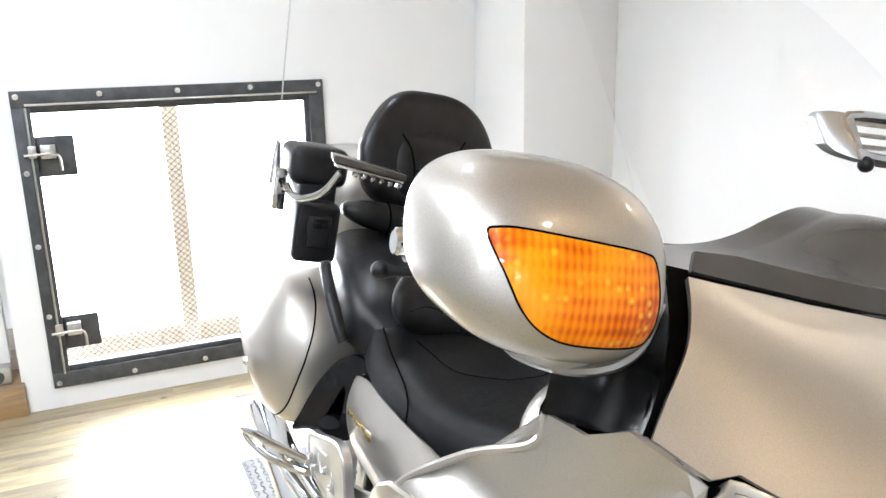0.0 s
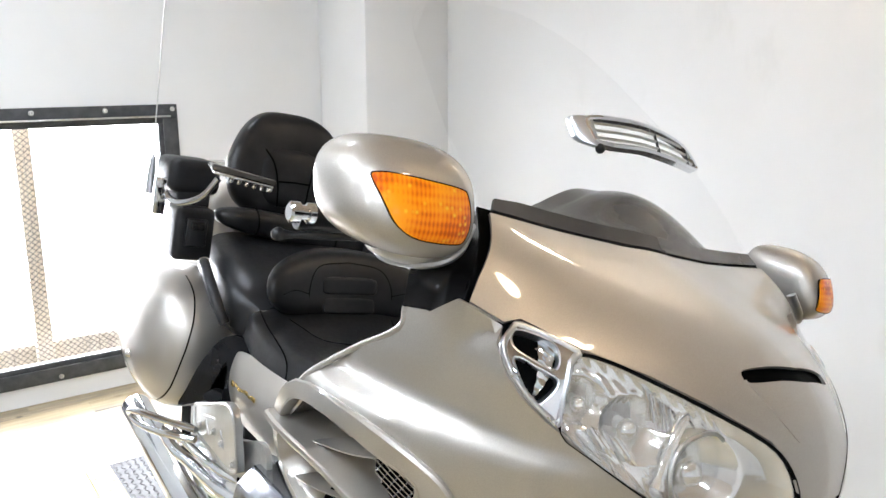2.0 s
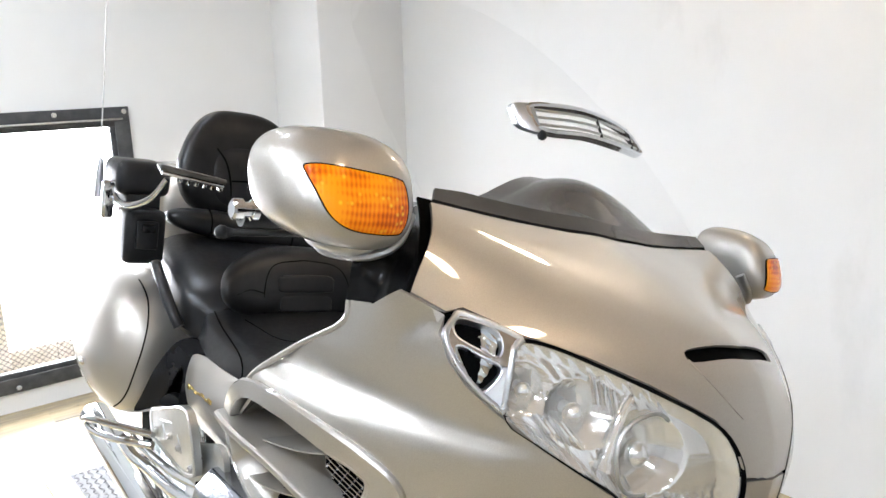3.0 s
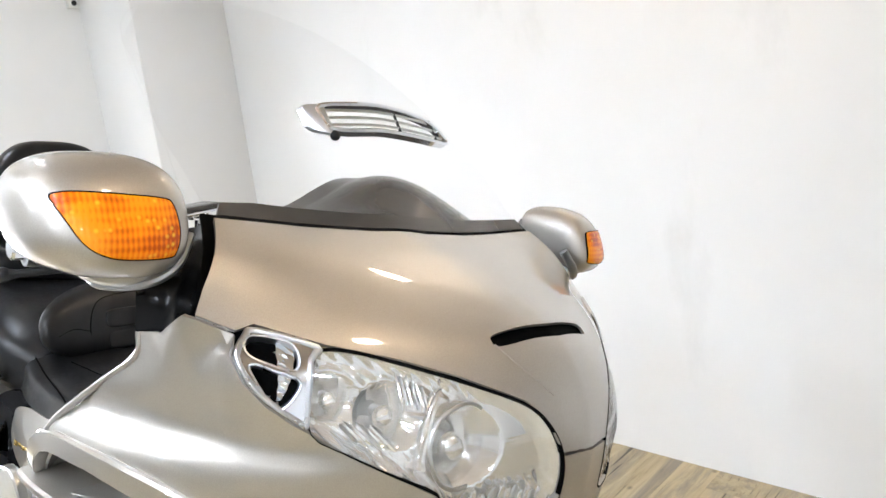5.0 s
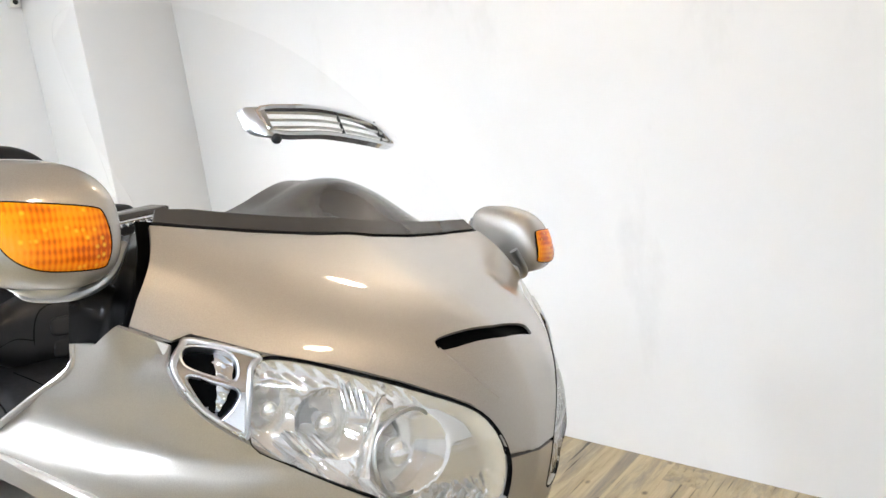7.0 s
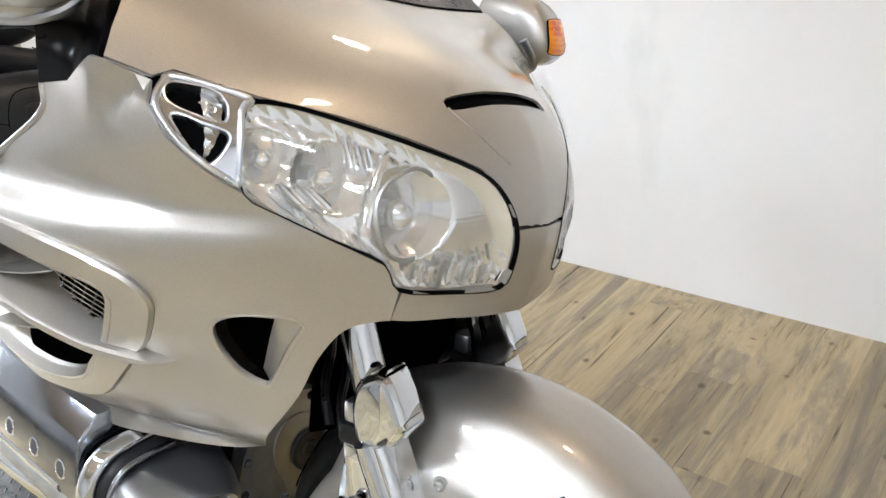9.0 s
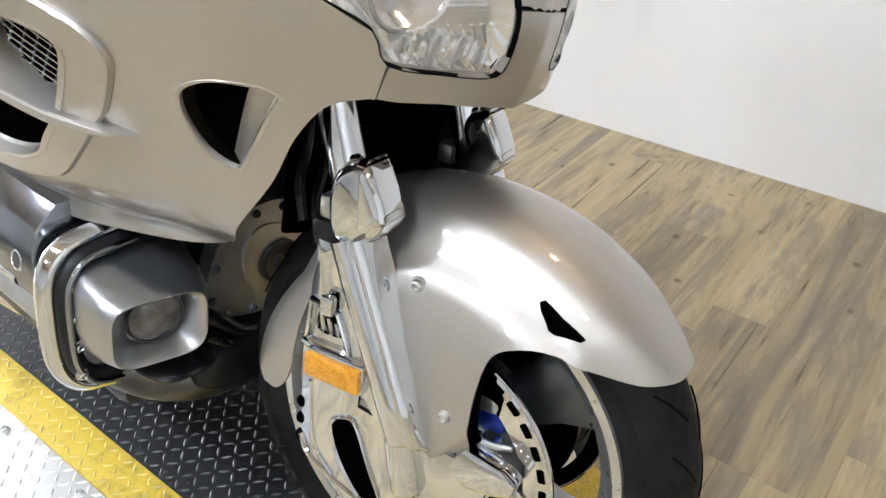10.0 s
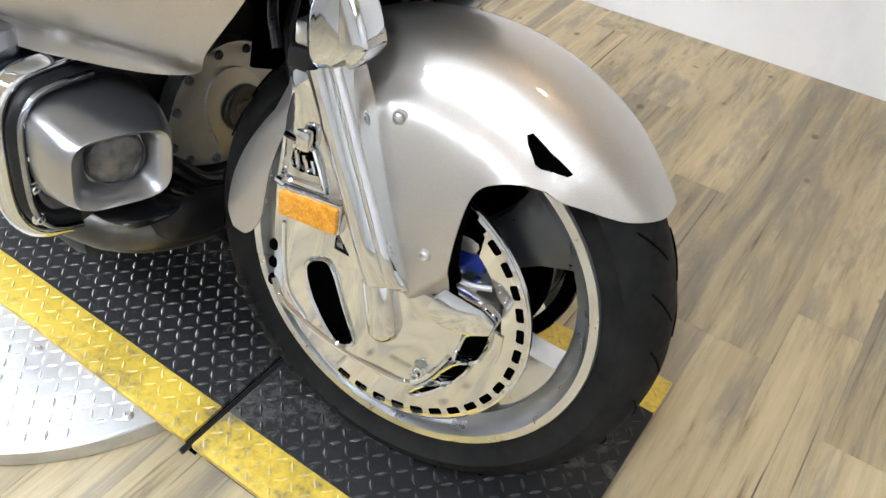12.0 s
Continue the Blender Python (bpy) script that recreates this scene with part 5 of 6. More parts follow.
# ---- front end, turned with the bars ----
def wheel(name, x, wide, r_out, r_rim, m, spokes, label):
    h = wide / 2
    c = (x, 0, .32 if r_out > .315 else .31)
    prof = [(-h * .76, r_rim - .006), (-h * .80, r_rim + .010), (-h * .93, r_rim + .028), (-h, r_out - .040), (-h * .91, r_out - .024), (-h * .68, r_out - .011), (-h * .36, r_out - .003), (0, r_out), (h * .36, r_out - .003), (h * .68, r_out - .011),
            (h * .91, r_out - .024), (h, r_out - .040), (h * .93, r_rim + .028), (h * .80, r_rim + .010), (h * .76, r_rim - .006)]
    w = part(name, lathe([(-h * .80, r_rim + .003), (-h * .86, r_rim + .001), (-h * .86, r_rim - .010), (-h * .74, r_rim - .014), (-h * .62, r_rim - .020), (-h * .5, r_rim - .032), (-h * .3, r_rim - .036), (h * .3, r_rim - .036), (h * .5, r_rim - .032),
                           (h * .62, r_rim - .020), (h * .74, r_rim - .014), (h * .86, r_rim - .010), (h * .86, r_rim + .001), (h * .80, r_rim + .003), (h * .5, r_rim - .012), (-h * .5, r_rim - .012)], 96, "y", c), RIM, BIKE, label, m=m)
    part("tyre", lathe(prof, 128, "y", c), RUBBER, w, "worn black tyre", m=m)
    # broad spokes that widen towards the rim
    for k in range(5):
        t0 = 2 * math.pi * k / 5 + spokes
        rings = []
        for q, (r, half) in enumerate(((.05, .55), (.09, .34), (.13, .27), (.17, .25), (r_rim - .030, .30), (r_rim - .018, .40))):
            ring = []
            y = h * (.35 + 0.1 * q / 5)
            for a, s in ((-1, -1), (-.6, -1.18), (.6, -1.18), (1, -1), (1, 1), (.6, 1.18), (-.6, 1.18), (-1, 1)):
                t = t0 + a * half * (.9 if q else .55)
                ring.append((c[0] + r * math.cos(t), s * y * .8, c[2] + r * math.sin(t)))
            rings.append(ring)
        b = add_rings(fresh(), rings)
        bmesh.ops.recalc_face_normals(b, faces=b.faces[:])
        part("spoke", b, RIM, w, m=m, sharp=45)
    part("hub", lathe([(-h * .9, .0001), (-h * .9, .05), (-h * .7, .065), (h * .7, .065), (h * .9, .05), (h * .9, .0001)], 32, "y", c, False), ALU, w, m=m)
    return w


FW = wheel("front_wheel", 0, .126, .32, .247, STEER @ Matrix.Translation((0, -.006, 0)), 0.72, "cast aluminium front wheel")
wheel("rear_wheel", -1.69, .18, .312, .216, None, 0.2, "cast aluminium rear wheel")


def tread_marks():
    """Sweeping sipes cut as thin dark strips in the tread, proud by a hair."""
    for k in range(26):
        t0 = 2 * math.pi * k / 26
        for s in (-1, 1):
            bm = fresh()
            pts = []
            for j in range(6):
                y = s * (.012 + .036 * j / 5)
                t = t0 + 0.16 * j / 5 + (0.12 if s > 0 else 0)
                r = ease([0, .026, .049, .06], [.3197, .3169, .3079, .2959], abs(y))
                pts.append((r * math.cos(t), y, .32 + r * math.sin(t)))
            add_tube(bm, pts, 0.0014, 5, flat=1.0)
            part("sipe", bm, SEAM, FW, m=STEER @ Matrix.Translation((0, -.006, 0)))


tread_marks()
for k_ in range(9):
    a_ = radians(205 + 6 * k_)
    bm_ = box((-.006, -.0015, -.009), (.006, .0015, .009), 0.0008, 1)
    bm_.transform(Matrix.Translation((.283 * math.cos(a_), -.0655, .32 + .283 * math.sin(a_))) @ Matrix.Rotation(-a_ + math.pi / 2, 4, "Y"))
    part("letter_bar", bm_, RUBBER, FW, m=STEER @ Matrix.Translation((0, -.004, 0)))

# fender: a section swept round the axle, unrolled as (angle, distance over the section)
SEC_S = [0, .04, .075, .105, .128, .165, .25, .36]
SEC_R = [.330, .327, .315, .295, .276, .247, .165, .06]
SEC_Y = [0, .036, .063, .081, .093, .118, .134, .140]


def fender_at(side):
    def fn(t, s):
        a = radians(t * 100)
        r, y = ease(SEC_S, SEC_R, abs(s)), ease(SEC_S, SEC_Y, abs(s))
        tip = max(0, (0.52 - t)) / 0.2
        y *= 1 - 0.28 * min(1, max(0, tip)) - 0.10 * min(1, max(0, (t - 1.10) / 0.30))
        return (r * math.cos(a), math.copysign(y, s) if abs(s) > 1e-9 else 0.0, .32 + r * math.sin(a))
    return fn


def unroll(x, z):
    """The sheet coordinates (angle in hundreds of degrees, distance) of a side point."""
    r, a = math.hypot(x, z - .32), math.degrees(math.atan2(z - .32, x)) / 100
    a += 3.6 if a < -.9 else 0
    lo, hi = 0.0, .36
    for _ in range(40):
        mid = (lo + hi) / 2
        if ease(SEC_S, SEC_R, mid) > r:
            lo = mid
        else:
            hi = mid
    return (a, -lo)


def build_fender():
    low = [(.149, .538), (.128, .540), (.108, .536), (.091, .526), (.082, .505), (.078, .46), (.077, .40), (.070, .381), (.05, .367), (.012, .352), (-.022, .332), (-.05, .43), (-.085, .52), (-.13, .522), (-.160, .495), (-.180, .44), (-.190, .367), (-.212, .331), (-.240, .326)]
    side = [unroll(p.x, p.y) for p in spline([(x, z, 0) for x, z in low], 4)]
    edge = [(p.x, p.y) for p in spline([(.365, 0, 0), (.366, -.03, 0), (.378, -.062, 0), (.40, -.090, 0), (.43, -.108, 0), (.467, -.122, 0), (.51, -.136, 0), (.557, -.143, 0)], 4)[:-1]] + side + [(1.74, -.155), (1.64, -.150), (1.54, -.149), (1.44, -.147), (1.36, -.142), (1.30, -.12), (1.26, -.07), (1.22, 0)]
    full = edge + [(a, -s) for a, s in reversed(edge) if abs(s) > 1e-6]
    tri = [unroll(x, z) for x, z in ((.114, .582), (.118, .574), (.132, .558), (.139, .555), (.166, .5535), (.170, .557), (.160, .563), (.142, .572), (.119, .585))]
    # the sheet is stretched to metres so that its cells are even
    k = 0.59
    fn = fender_at(0)
    bm = skin([(a * k, s) for a, s in full], lambda u, v: fn(u / k, v), 0.009, 0.003, [[(a * k, s) for a, s in tri], [(a * k, -s) for a, s in reversed(tri)]])
    f = part("front_fender", bm, PAINT, BIKE, "champagne front fender with side skirts", m=STEER)
    # liner in lightless black, so the wheel arch's shade is in its colour
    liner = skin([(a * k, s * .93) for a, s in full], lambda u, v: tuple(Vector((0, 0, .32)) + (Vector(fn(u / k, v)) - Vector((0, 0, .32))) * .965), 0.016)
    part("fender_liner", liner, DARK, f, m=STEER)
    for s in (-1, 1):
        for x, z in ((-.015, .566), (.049, .431)):
            a, d = unroll(x, z)
            bolt(f, (x, s * abs(fn(a, d)[1]), z), 0.0066, "y", s, ZINC, m=STEER)


build_fender()


def build_fork(m):
    m = STEER @ m
    y = -.128
    f = part("fork_leg", tube([(-.19, y, .93), (-.135, y, .745), (-.075, y, .56), (.0, y, .34)], [.0215] * 4, 24), CHROME, BIKE, "chrome fork leg", m=m)
    # rounded chrome cap over the joint
    cap = [(-.117, .660), (-.106, .686), (-.078, .699), (-.066, .692), (-.044, .648), (-.046, .630), (-.067, .607), (-.105, .598), (-.117, .628)]
    part("fork_cap", prism(rounded(cap, 2), -.158, -.108, "y", 0.012, 4), CHROME, f, "rounded chrome fork cap", m=m, sharp=50)
    # long two-faced chrome trim down the fork
    TRIM = [(-.012, -.12), (-.012, -.146)] + [(-.012 + .034 * k / 10, -.150 - .005 * k / 10 - .013 * math.sin(math.pi * (.08 + .84 * k / 10))) for k in range(11)]
    TRIM += [(.0245, -.155)] + [(.026 + .0155 * k / 7, -.157 - .013 * math.sin(math.pi * (.1 + .8 * k / 7))) for k in range(8)] + [(.0415, -.12)]
    rings = []
    for t in (0, .03, .25, .5, .75, .93, .975, 1.0):
        a = Vector((-.103 + .104 * t, 0, .602 - .243 * t))
        thin = 1 - 0.5 * max(0, (t - .93) / .07)
        rings.append([a + Vector((.92 * w, y * thin - .12 * (1 - thin), .39 * w)) for w, y in TRIM])
    b = add_rings(fresh(), rings)
    bmesh.ops.recalc_face_normals(b, faces=b.faces[:])
    part("fork_trim", b, CHROME, f, "long chrome fork trim", m=m, sharp=48)
    part("axle_stub", lathe([(-.145, .0001), (-.145, .017), (-.140, .021), (-.11, .021), (-.11, .0001)], 20, "y", (0.004, 0, .33), False), CHROME, f, m=m)
    part("fork_foot", tube([(-.004, -.138, .372), (.006, -.141, .338), (.0145, -.142, .308), (.0175, -.142, .299), (.019, -.142, .294)], [.021, .021, .0205, .016, .007], 20), CHROME, f, "rounded chrome fork foot", m=m)
    # caliper cover: left wing with windows, a slot, and the round hub shield
    outline = [(-.122, .578), (-.143, .53), (-.149, .455), (-.149, .41), (-.148, .358), (-.146, .306), (-.128, .285), (-.075, .261), (-.008, .240), (.044, .229), (.073, .249), (.098, .296), (.108, .35), (.098, .367), (.05, .371), (.0, .38), (-.045, .43), (-.07, .52), (-.092, .585)]
    pane = [(-.124, .502), (-.100, .501), (-.086, .478), (-.129, .475)]
    slot = [(-.094, .355), (-.076, .371), (-.062, .367), (-.040, .318), (-.023, .277), (-.028, .265), (-.046, .264), (-.079, .309)]
    tri = [(-.060, .421), (-.040, .390), (-.061, .394)]

    def fnc(x, z):
        hub = ease([-.08, -.03, .03, .11], [0, .006, .020, .026], x)
        wing = 0.30 * max(0, -.125 - x) + 0.006 * math.sin(max(0, min(1, (z - .44) / .14)) * math.pi)
        crown = 0.006 * max(0, 1 - math.hypot(x - .01, z - .30) / .09)
        return (x, -.152 + hub + wing - crown, z)

    c = part("caliper_cover", skin(rounded(outline, 2), fnc, 0.008, 0.006, [rounded(pane, 3), rounded(slot, 3), tri]), CHROME, f, "chrome brake caliper cover", m=m)
    frame_ = [(-.139, .510), (-.098, .507), (-.077, .462), (-.142, .458)]
    part("pane_rim", ring_along(resample(frame_, .008), fnc, [(-.004, -.001), (-.003, .005), (.0, .007), (.003, .004), (.004, -.001)]), CHROME, c, m=m)
    # black sheet colours in the shade behind the pane
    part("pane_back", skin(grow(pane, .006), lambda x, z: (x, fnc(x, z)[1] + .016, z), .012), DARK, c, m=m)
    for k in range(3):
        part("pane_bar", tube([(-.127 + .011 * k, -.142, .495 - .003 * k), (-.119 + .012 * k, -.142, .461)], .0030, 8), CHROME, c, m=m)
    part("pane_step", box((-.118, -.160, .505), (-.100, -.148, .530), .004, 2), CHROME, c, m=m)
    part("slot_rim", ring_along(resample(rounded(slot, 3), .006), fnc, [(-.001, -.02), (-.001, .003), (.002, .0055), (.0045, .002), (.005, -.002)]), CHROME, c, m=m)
    # black sheet paints the slot's inner shade
    part("depth_shade", skin(rounded(grow(slot, .006), 2), lambda x, z: (x, fnc(x, z)[1] + .022, z), .02), DARK, c, m=m)
    part("rib", tube(spline([fnc(x, z) for x, z in ((-.150, .448), (-.12, .447), (-.085, .441), (-.072, .438))], 5), .0045, 8), CHROME, c, m=m)
    part("lower_lip", tube(spline([fnc(x, z) for x, z in ((-.146, .308), (-.128, .286), (-.075, .262), (-.008, .241), (.044, .230), (.072, .250), (.097, .297))], 6), .0042, 8), CHROME, c, m=m)
    part("fold", tube(spline([fnc(x, z) for x, z in ((-.132, .40), (-.128, .35), (-.118, .305), (-.09, .275))], 5), .003, 8), CHROME, c, m=m)
    refl = [(-.131, .451), (-.053, .456), (-.052, .423), (-.131, .419)]
    part("reflector", prism(refl, -.167, -.159, "y", 0.003), AMBER_DULL, c, "amber side reflector", m=m)
    part("reflector_base", prism(grow(refl, 0.003), -.160, -.148, "y", 0.002), CHROME, c, m=m)
    # black beads stand for the shade in three notches
    for z in (.356, .330, .303):
        part("notch", blob((-.149, -.143, z), (.007, .006, .008), (2.5, 2.5), 14, 8), DARK, c, m=m)
    part("upper_bracket", box((-.150, -.130, .50), (-.10, -.10, .585), 0.008, 2), CHROME, f, m=m)
    part("clamp", box((-.148, -.142, .585), (-.112, -.11, .612), 0.006, 2), PLASTIC, f, m=m)
    part("sensor", box((-.142, -.138, .612), (-.118, -.112, .640), 0.005, 2), ALU, f, m=m)
    # disc cover: slotted ring, band with stepped windows, arm
    def circle(r, n, dx=0.0):
        return [(dx + r * math.cos(2 * math.pi * k / n), .32 + r * math.sin(2 * math.pi * k / n)) for k in range(n)]
    holes = []
    for k in range(18):
        t = radians(-109) + 0.1715 * k
        holes.append([(-.002 + r * math.cos(t + a), .32 + r * math.sin(t + a)) for r, a in ((.165, -.046), (.167, -.056), (.173, -.056), (.175, -.046), (.175, .046), (.173, .056), (.167, .056), (.165, .046))])
    d = part("disc_cover", skin(circle(.180, 72, -.002), lambda x, z: (x, -.098 + 0.4 * max(0, math.hypot(x + .002, z - .32) - .176), z), 0.010, 0.004, holes + [circle(.146, 48, -.002)]), CHROME, FW, "slotted chrome disc cover", m=m)
    part("ring_edge", tube([(x, -.094, z) for x, z in circle(.1805, 72, -.002)], .003, 8, True), CHROME, d, m=m)
    # added black ring, so the slots look shaded inside
    part("slot_shade", lathe([(-.0905, .160), (-.0905, .1785), (-.0885, .1785), (-.0885, .160)], 72, "y", (-.002, 0, .32)), DARK, d, m=m)
    band = [(-.002 + .150 * math.cos(radians(t)), .32 + .150 * math.sin(radians(t))) for t in range(-186, 8, 8)] + [(.12, .345), (.05, .365), (-.05, .37), (-.12, .36)]
    w1 = [(.104, .320), (.133, .336), (.125, .291), (.096, .277)]
    w2 = [(.096, .268), (.119, .283), (.102, .244), (.074, .230)]
    w3 = [(.066, .216), (.090, .228), (.060, .196), (.045, .190)]
    part("band", skin(band, lambda x, z: (x, -.1005, z), 0.01, 0.004, [w1, w2, w3]), CHROME, d, "polished chrome band with stepped windows", m=m)
    for q in (w1, w2, w3):
        part("window_rim", ring_along(resample(rounded(q, 2), .006), lambda x, z: (x, -.103, z), [(-.002, -.006), (-.0015, .003), (.0015, .0045), (.0035, .0), (.003, -.004)]), CHROME, d, m=m)
        # black plate paints the shade in the window
        part("window_shade_fill", prism(grow(q, .002), -.094, -.091, "y"), DARK, d, m=m)
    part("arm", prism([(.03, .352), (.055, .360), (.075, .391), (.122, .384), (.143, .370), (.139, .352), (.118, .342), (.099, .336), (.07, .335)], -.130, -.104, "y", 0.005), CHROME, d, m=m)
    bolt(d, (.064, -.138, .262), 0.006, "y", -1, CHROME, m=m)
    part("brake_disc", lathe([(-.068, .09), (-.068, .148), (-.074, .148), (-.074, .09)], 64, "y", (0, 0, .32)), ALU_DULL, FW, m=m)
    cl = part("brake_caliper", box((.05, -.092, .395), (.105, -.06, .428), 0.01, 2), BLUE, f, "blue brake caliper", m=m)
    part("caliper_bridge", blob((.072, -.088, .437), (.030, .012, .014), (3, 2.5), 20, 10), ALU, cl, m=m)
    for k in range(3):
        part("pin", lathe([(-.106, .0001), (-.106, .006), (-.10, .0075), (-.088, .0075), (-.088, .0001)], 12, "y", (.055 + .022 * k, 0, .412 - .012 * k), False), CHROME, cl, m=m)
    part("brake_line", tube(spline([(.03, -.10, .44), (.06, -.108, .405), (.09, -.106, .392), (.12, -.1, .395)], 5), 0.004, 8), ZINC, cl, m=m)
    # added black disc that stands for the shade behind the brake disc
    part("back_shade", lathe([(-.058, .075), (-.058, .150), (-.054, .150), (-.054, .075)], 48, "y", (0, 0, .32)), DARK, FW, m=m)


for m_, _ in SIDES:
    build_fork(m_)


# ---- engine and lower parts ----
def POCKET(x):
    return ease([-.64, -.55, -.455, -.38, -.30], [.695, .765, .83, .905, .955], x)


LAMP_GLASS = mottled("smoked_lamp_glass", (0.06, 0.058, 0.055), (0.17, 0.165, 0.16), 35, (0.15, 0.25), 0.3, 0.5)


def build_engine():
    part("engine_block", box((-1.0, -.22, .16), (-.46, .22, .56), 0.03, 2), PLASTIC, BIKE, "dark engine block")
    # spine and steering head in lightless black: their shade is in the colour
    part("frame_spine", box((-.62, -.19, .50), (-.47, .19, .88), 0.02), DARK, BIKE, "frame and radiators behind the fork, drawn as one shade-black box")
    part("splash_guard", skin([(-.20, .52), (.20, .52), (.22, .80), (-.22, .80)], lambda y, z: (-.455 + (z - .52) * .55 - 1.2 * y * y, y, z), .03, .004), PLASTIC, BIKE)
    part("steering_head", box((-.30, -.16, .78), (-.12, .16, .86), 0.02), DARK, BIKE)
    # two added black sheets stand for the shade under the nose and behind the fork
    part("nose_shade", skin([(-.17, -.42), (.17, -.42), (.20, -.20), (.15, -.05), (.06, -.02), (-.06, -.02), (-.15, -.05), (-.20, -.20)], lambda y, x: (x, y, .765 + .02 * (x + .2)), .03, .006), DARK, BIKE, "black sheet standing for the shade under the nose")
    part("fork_shade", skin([(-.12, .54), (.20, .45), (.35, .45), (.35, .66), (.27, .74), (.22, .775), (-.10, .775)], lambda y, z: (-.22 - .25 * max(0, y), y, z), .03, .006), DARK, BIKE, "black sheet standing for the shade behind the fork")
    part("belly_pan", blob((-.62, 0, .214), (.26, .235, .068), (3, 2.4), 40, 16), BELLY, BIKE, "grey belly pan")
    part("lower_duct", blob((-.41, 0, .245), (.06, .15, .05), (4, 3), 32, 14), PLASTIC, BIKE)
    out = rounded([(-.115, .345), (-.108, .40), (-.085, .45), (-.03, .485), (.03, .485), (.085, .45), (.108, .40), (.115, .345), (.08, .315), (0, .30), (-.08, .315)], 3)
    e = part("front_engine_cover", skin(out, lambda y, z: (-.392 - 0.25 * (y * y + (z - .39) ** 2), y, z), 0.01, 0.03), ALU_DULL, BIKE, "grey alloy engine cover ringed with bolts")
    boss = [(.006 + .056 * math.cos(t) - .012 * math.sin(t), .388 + .066 * math.sin(t) - (.02 if math.sin(t) < -.7 else 0)) for t in (k * math.pi / 16 for k in range(32))]
    part("boss", skin(boss, lambda y, z: (-.388 - 0.25 * (y * y + (z - .39) ** 2), y, z), .01, .008), ALU, e, "raised smooth boss of the engine cover")
    cap = lathe([(0, .0001), (0, .034), (.004, .034), (.006, .030), (.004, .022), (.004, .016), (.007, .014), (.007, .008), (.003, .007), (.003, .0001)], 32, "x", (-.388, .016, .386), False)
    part("cap", cap, BELLY, e, "round engine plug")
    part("cap_ring", lathe([(.003, .034), (.0055, .0345), (.0055, .037), (.002, .037)], 36, "x", (-.388, .016, .386)), STEEL, e)
    for y, z in ((-.105, .352), (-.098, .405), (-.076, .448), (-.025, .475), (.025, .475), (.076, .448), (.098, .405), (-.078, .325), (-.03, .313), (.03, .313)):
        bolt(e, (-.395 - 0.25 * (y * y + (z - .39) ** 2), y, z), 0.0062, "x", 1, STEEL)
    for m, _ in SIDES:
        # cornering lamp in its cowl
        place = Matrix.Translation((-.338, -.238, .406)) @ pose(0, 0, 0, 0, 4, -10) @ Matrix.Scale(0.80, 4)
        rings = []
        for x, hy, hz, dy, dz in ((-.20, .05, .05, .02, .0), (-.17, .085, .078, .015, 0), (-.10, .104, .090, .005, 0), (-.03, .102, .088, 0, 0), (.012, .092, .080, 0, 0), (.034, .083, .074, 0, 0), (.041, .078, .071, 0, 0), (.040, .073, .067, 0, 0), (.022, .060, .059, .003, 0),
                                  (.004, .050, .052, .005, 0), (-.004, .046, .049, .005, 0)):
            ring = []
            for k in range(44):
                t = 2 * math.pi * k / 44
                c_, s_ = math.copysign(abs(math.cos(t)) ** .5, math.cos(t)), math.copysign(abs(math.sin(t)) ** .5, math.sin(t))
                ring.append((x, dy + hy * c_, dz + hz * 0.88 * s_))
            rings.append(ring)
        bm = add_rings(fresh(), rings)
        bmesh.ops.recalc_face_normals(bm, faces=bm.faces[:])
        h = part("cornering_lamp", bm, PAINT_GREY, BIKE, "grey cornering lamp cowl", m=m @ place, sharp=55)
        glass = lathe([(-.004, .044), (.004, .044), (.010, .038), (.016, .024), (.018, .0001)], 36, "x", (0, .005, 0), False)
        part("lamp_glass", glass, LAMP_GLASS, h, "smoked round lamp glass", m=m @ place)
        part("lamp_ring", lathe([(-.004, .0445), (.005, .045), (.006, .047), (-.004, .049)], 40, "x", (0, .005, 0)), STEEL, h, m=m @ place)
        part("lamp_lip", blob((-.365, -.20, .318), (.065, .055, .012), (3, 2.4), 32, 10), BOOT, h, m=m)
        # chrome guard loop behind the lamp
        ring = ((-.15, .498), (-.21, .502), (-.261, .497), (-.300, .486), (-.323, .452), (-.327, .39), (-.322, .318), (-.296, .278), (-.25, .265))
        guard = spline([(-.435, y, z) for y, z in ring], 6)
        part("engine_guard", tube(guard, 0.0125, 16, False, 1.3), CHROME, BIKE, "chrome engine guard bar", m=m)
        inner = spline([(-.418, -.235 + (y + .235) * .82, .39 + (z - .39) * .84) for y, z in ring], 6)
        part("guard_gasket", tube(inner, 0.013, 12), PLASTIC, BIKE, m=m)
        inner = spline([(-.402, -.235 + (y + .235) * .86, .39 + (z - .39) * .88) for y, z in ring[1:]], 6)
        part("guard_inlay", tube(inner, 0.0045, 10), SMOKE, BIKE, "dark chrome inlay of the engine guard", m=m)
        for z in (.445, .40, .355, .31):
            bolt(BIKE, m @ Vector((-.405, -.305, z)), 0.006, "x", 1, CHROME)
        # arms under the engine cover
        for path in (((-.385, -.13, .345), (-.375, -.109, .332), (-.375, -.065, .296), (-.375, -.005, .284)), ((-.39, -.12, .30), (-.375, -.085, .272), (-.37, -.06, .23), (-.37, -.03, .185), (-.37, .02, .16))):
            part("lower_arm", tube(spline(path, 6), 0.012, 12), BOOT, BIKE, "glossy black lower engine arm", m=m)
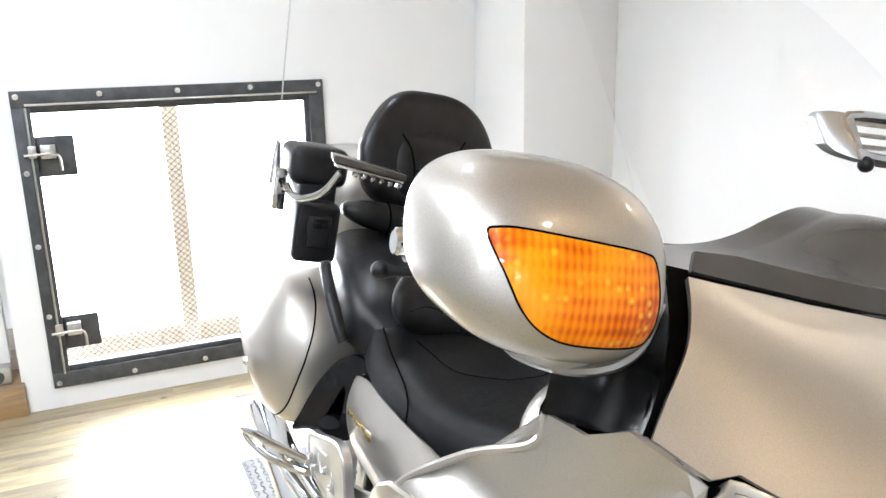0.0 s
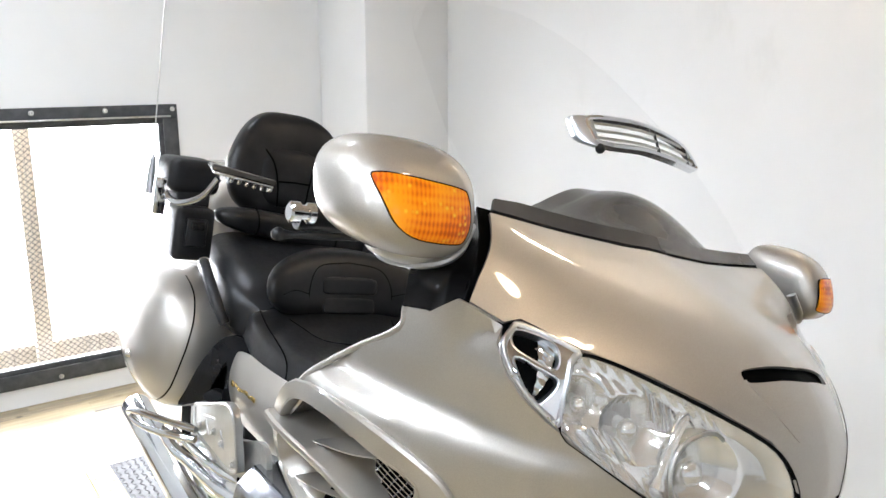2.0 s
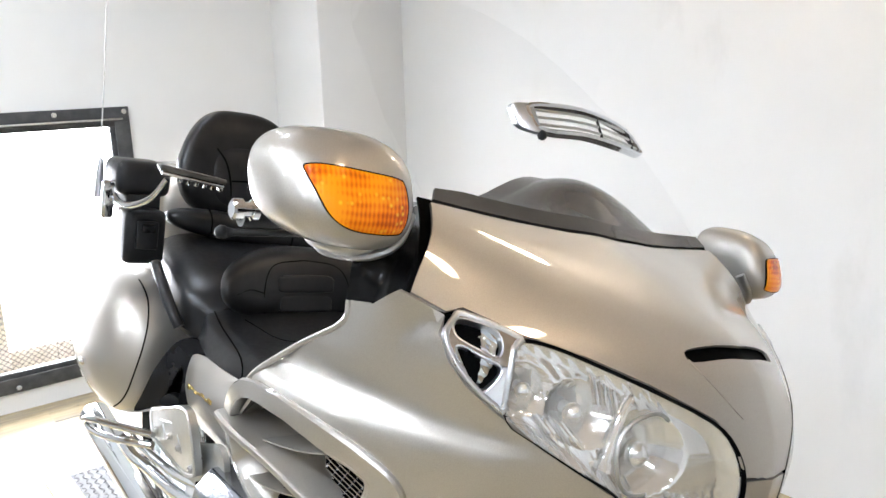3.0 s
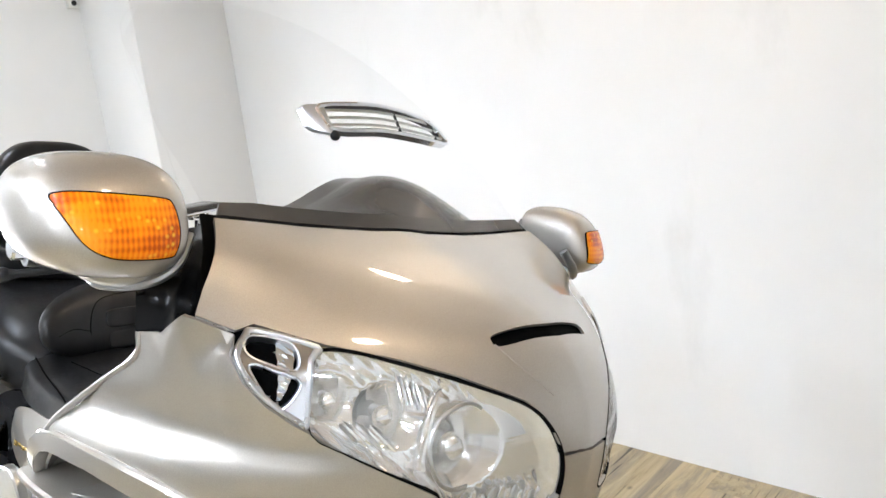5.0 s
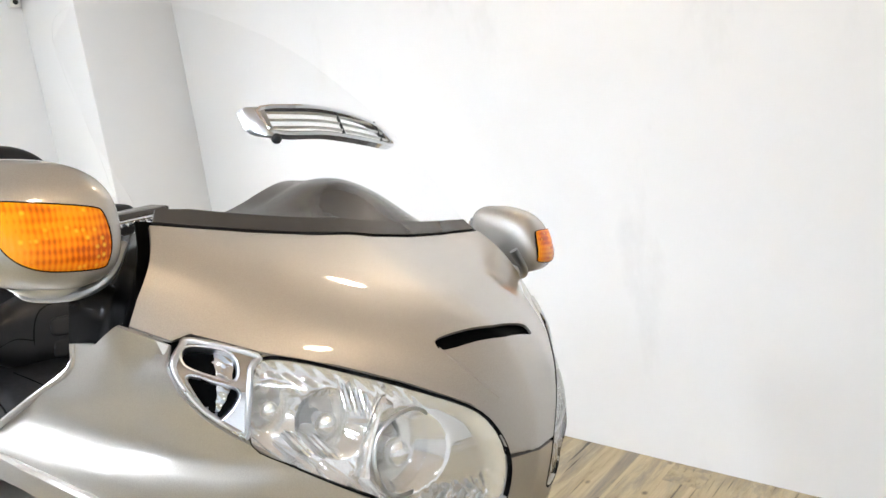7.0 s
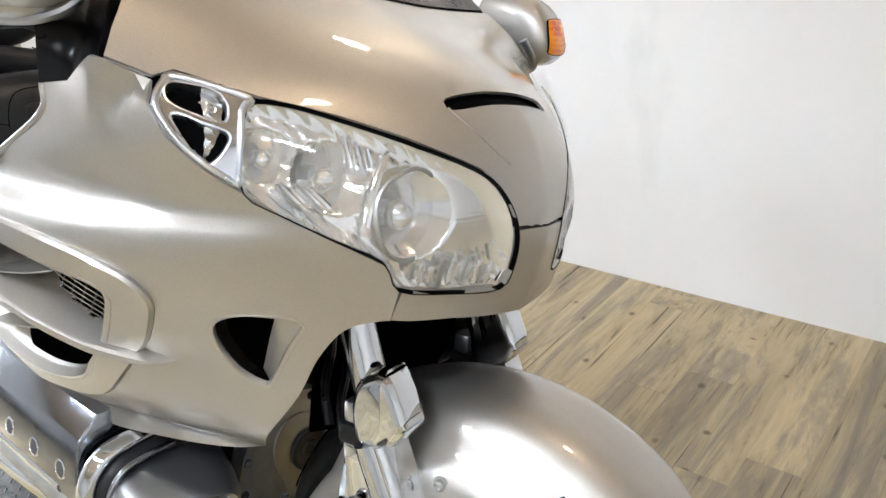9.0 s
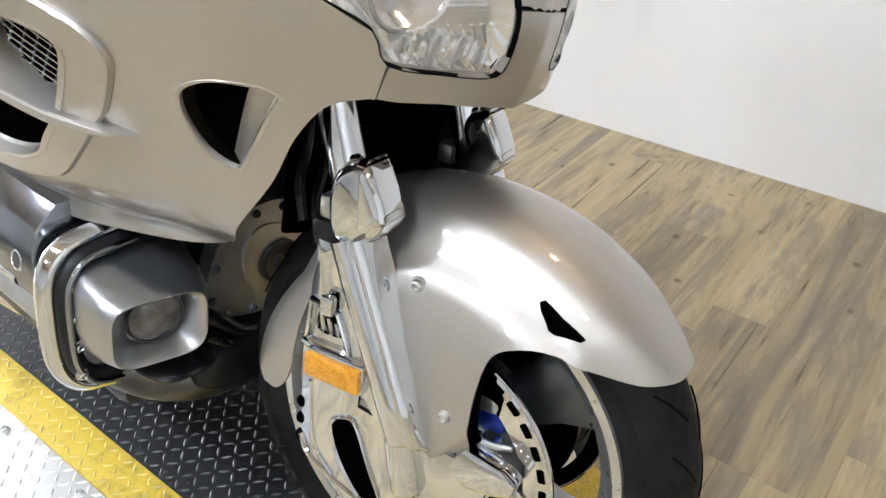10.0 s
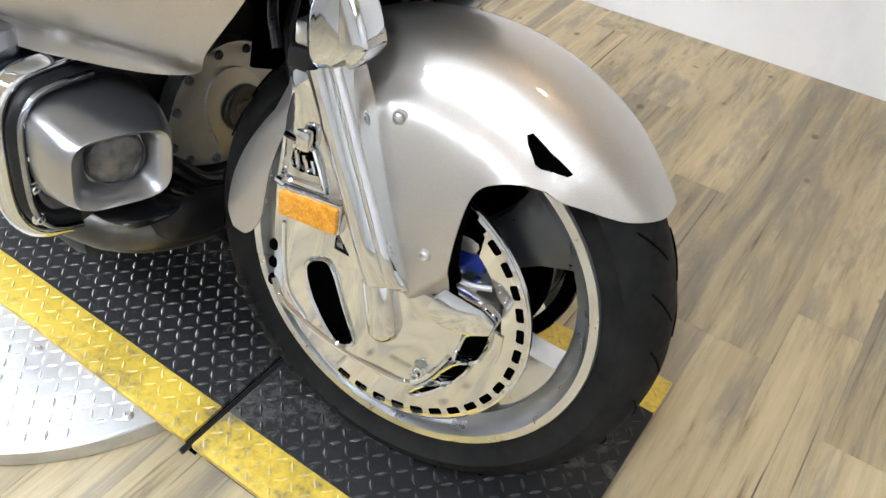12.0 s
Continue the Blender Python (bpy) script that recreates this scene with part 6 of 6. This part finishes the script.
        # cylinder head cover: faceted chrome slab with dark ports
        prof = [(-.20, .54), (-.285, .535), (-.315, .50), (-.325, .44), (-.32, .395), (-.29, .37), (-.22, .365)]
        hc = part("head_cover", prism(prof, -.90, -.47, "x", 0.006), SMOKE, BIKE, "faceted smoked chrome cylinder head cover", m=m)
        for k in range(5):
            x = -.512 - .082 * k
            bm = lathe([(.004, .0001), (.004, .0095), (-.001, .0105), (-.003, .012), (-.0025, .0145), (.001, .0155)], 28, "y", (0, 0, 0), False)
            bm.transform(Matrix.Translation((x, -.3225, .445)) @ pose(0, 0, 0, -9, 0, 0))
            part("port", bm, CHROME, hc, "chrome-ringed port", m=m)
            bm = lathe([(-.0012, .0001), (-.0012, .0102), (.001, .0102), (.001, .0001)], 28, "y", (0, 0, 0), False)
            bm.transform(Matrix.Translation((x, -.3240, .445)) @ pose(0, 0, 0, -9, 0, 0))
            part("port_depth", bm, STEEL, hc, m=m)
        part("head_rail", tube([(-.895, -.312, .405), (-.53, -.312, .405)], 0.012, 10), CHROME, hc, m=m)
        part("lower_head", prism([(-.2, .36), (-.29, .36), (-.30, .33), (-.27, .28), (-.2, .27)], -.98, -.54, "x", 0.006), ALU_DULL, BIKE, m=m)
        # rear frame plate, pipes
        fr = rounded([(-1.06, .515), (-.98, .548), (-.90, .572), (-.862, .53), (-.862, .42), (-.89, .34), (-.98, .32), (-1.04, .36), (-1.06, .44)], 3)
        fp = part("frame_plate", skin(fr, lambda x, z: (x, -.272, z), .016, .012), ALU_DULL, BIKE, "cast aluminium frame plate", m=m)
        # black discs on the closed plate colour in shaded holes
        for x, z, r in ((-.985, .515, .007), (-.93, .50, .006), (-.99, .46, .006), (-.915, .455, .010), (-.95, .40, .007)):
            part("port", lathe([(0, .0001), (0, r), (-.002, r * 1.1), (-.002, .0001)], 16, "y", (x, -.2725, z), False), DARK, fp, m=m)
        part("exhaust_pipe", tube(spline([(-.60, -.16, .20), (-.9, -.19, .17), (-1.2, -.20, .17), (-1.5, -.21, .20), (-2.0, -.22, .25)], 6), [.028] * 13 + [.045] * 12, 20), CHROME, BIKE, "chrome exhaust pipe", m=m)
        # inner side of the flank, closing it behind
        part("knee_panel", skin([(-.66, .56), (-.45, .54), (-.30, .60), (-.30, .97), (-.42, .87), (-.60, .72)], lambda x, z: (x, -flank_y(x, z) + 0.10, z), .03, .004), PLASTIC, BIKE, m=m)
    for m, _ in SIDES:
        lid = part("pocket_cover", skin([(-.61, 0), (-.33, 0), (-.36, 1), (-.50, 1.4), (-.64, 1.4)], lambda x, s: (x, -flank_y(max(x, -.6), POCKET(x)) + 0.006 + 0.15 * s, POCKET(x) - 0.006 + 0.10 * s), .025, .004), PAINT, BIKE, "champagne fairing pocket lid", m=m)
        part("lid_slot", tube([(x, -flank_y(x, POCKET(x)) + 0.055, POCKET(x) + .028) for x in (-.54, -.51, -.48, -.45)], .005, 8), SEAM, lid, m=m)
    part("tank", blob((-.56, 0, .80), (.16, .20, .12), (3, 2.4), 40, 20), PAINT, BIKE, "champagne tank shelter")
    part("side_stand", tube([(-.95, .20, .26), (-.93, .33, .10), (-.92, .375, .075)], [.014, .012, .014], 12), STEEL, BIKE, "black steel side stand")
    part("stand_foot", box((-.97, .355, .066), (-.87, .40, .076), 0.003), STEEL, BIKE)
    # cables and clamps beside the fork
    for a, b, z in ((-.165, -.10, .62), (-.17, -.07, .57), (-.16, -.13, .66)):
        part("hose", tube(spline([(a - .05, b + .03, z + .12), (a - .01, b, z + .03), (a, b - .02, z - .02), (a + .02, b - .03, z - .06)], 6), 0.006, 8), BOOT, BIKE)


build_engine()


# ---- floor planks ----
def build_planks():
    """Boards along y, each its own piece, on a few shared meshes."""
    fl = bpy.data.objects["floor"]
    rnd = random.Random(5)
    wide, lengths = 0.121, (1.22, 0.95, 0.7)
    meshes = []
    for ln in lengths:
        bm = box((-wide / 2 + 0.0001, 0.0001, -0.012), (wide / 2 - 0.0001, ln - 0.0001, 0.0), 0.0004, 1)
        me = bpy.data.meshes.new("plank")
        bm.to_mesh(me)
        bm.free()
        me.materials.append(FLOOR_WOOD)
        meshes.append(me)
    x = 0.305 + wide / 2 - wide * 28
    while x < FRONT:
        y = NEAR
        first = 0.3 + 0.9 * rnd.random()
        if abs(x - (0.305 + wide / 2 - wide)) < wide:
            first = (0.53 - NEAR) % 1.22
        while y < SIDE_WALL - 0.001:
            k = 0 if rnd.random() < 0.75 or abs(x - 0.3) < wide else rnd.choice((1, 2))
            long = min(first or lengths[k], SIDE_WALL - y)
            ob = new("plank", meshes[k])
            ob.parent = fl
            ob.location = (x, y, 0.0)
            ob.scale = (1, long / lengths[k], 1)
            y += long
            first = 0
        x += wide


build_planks()
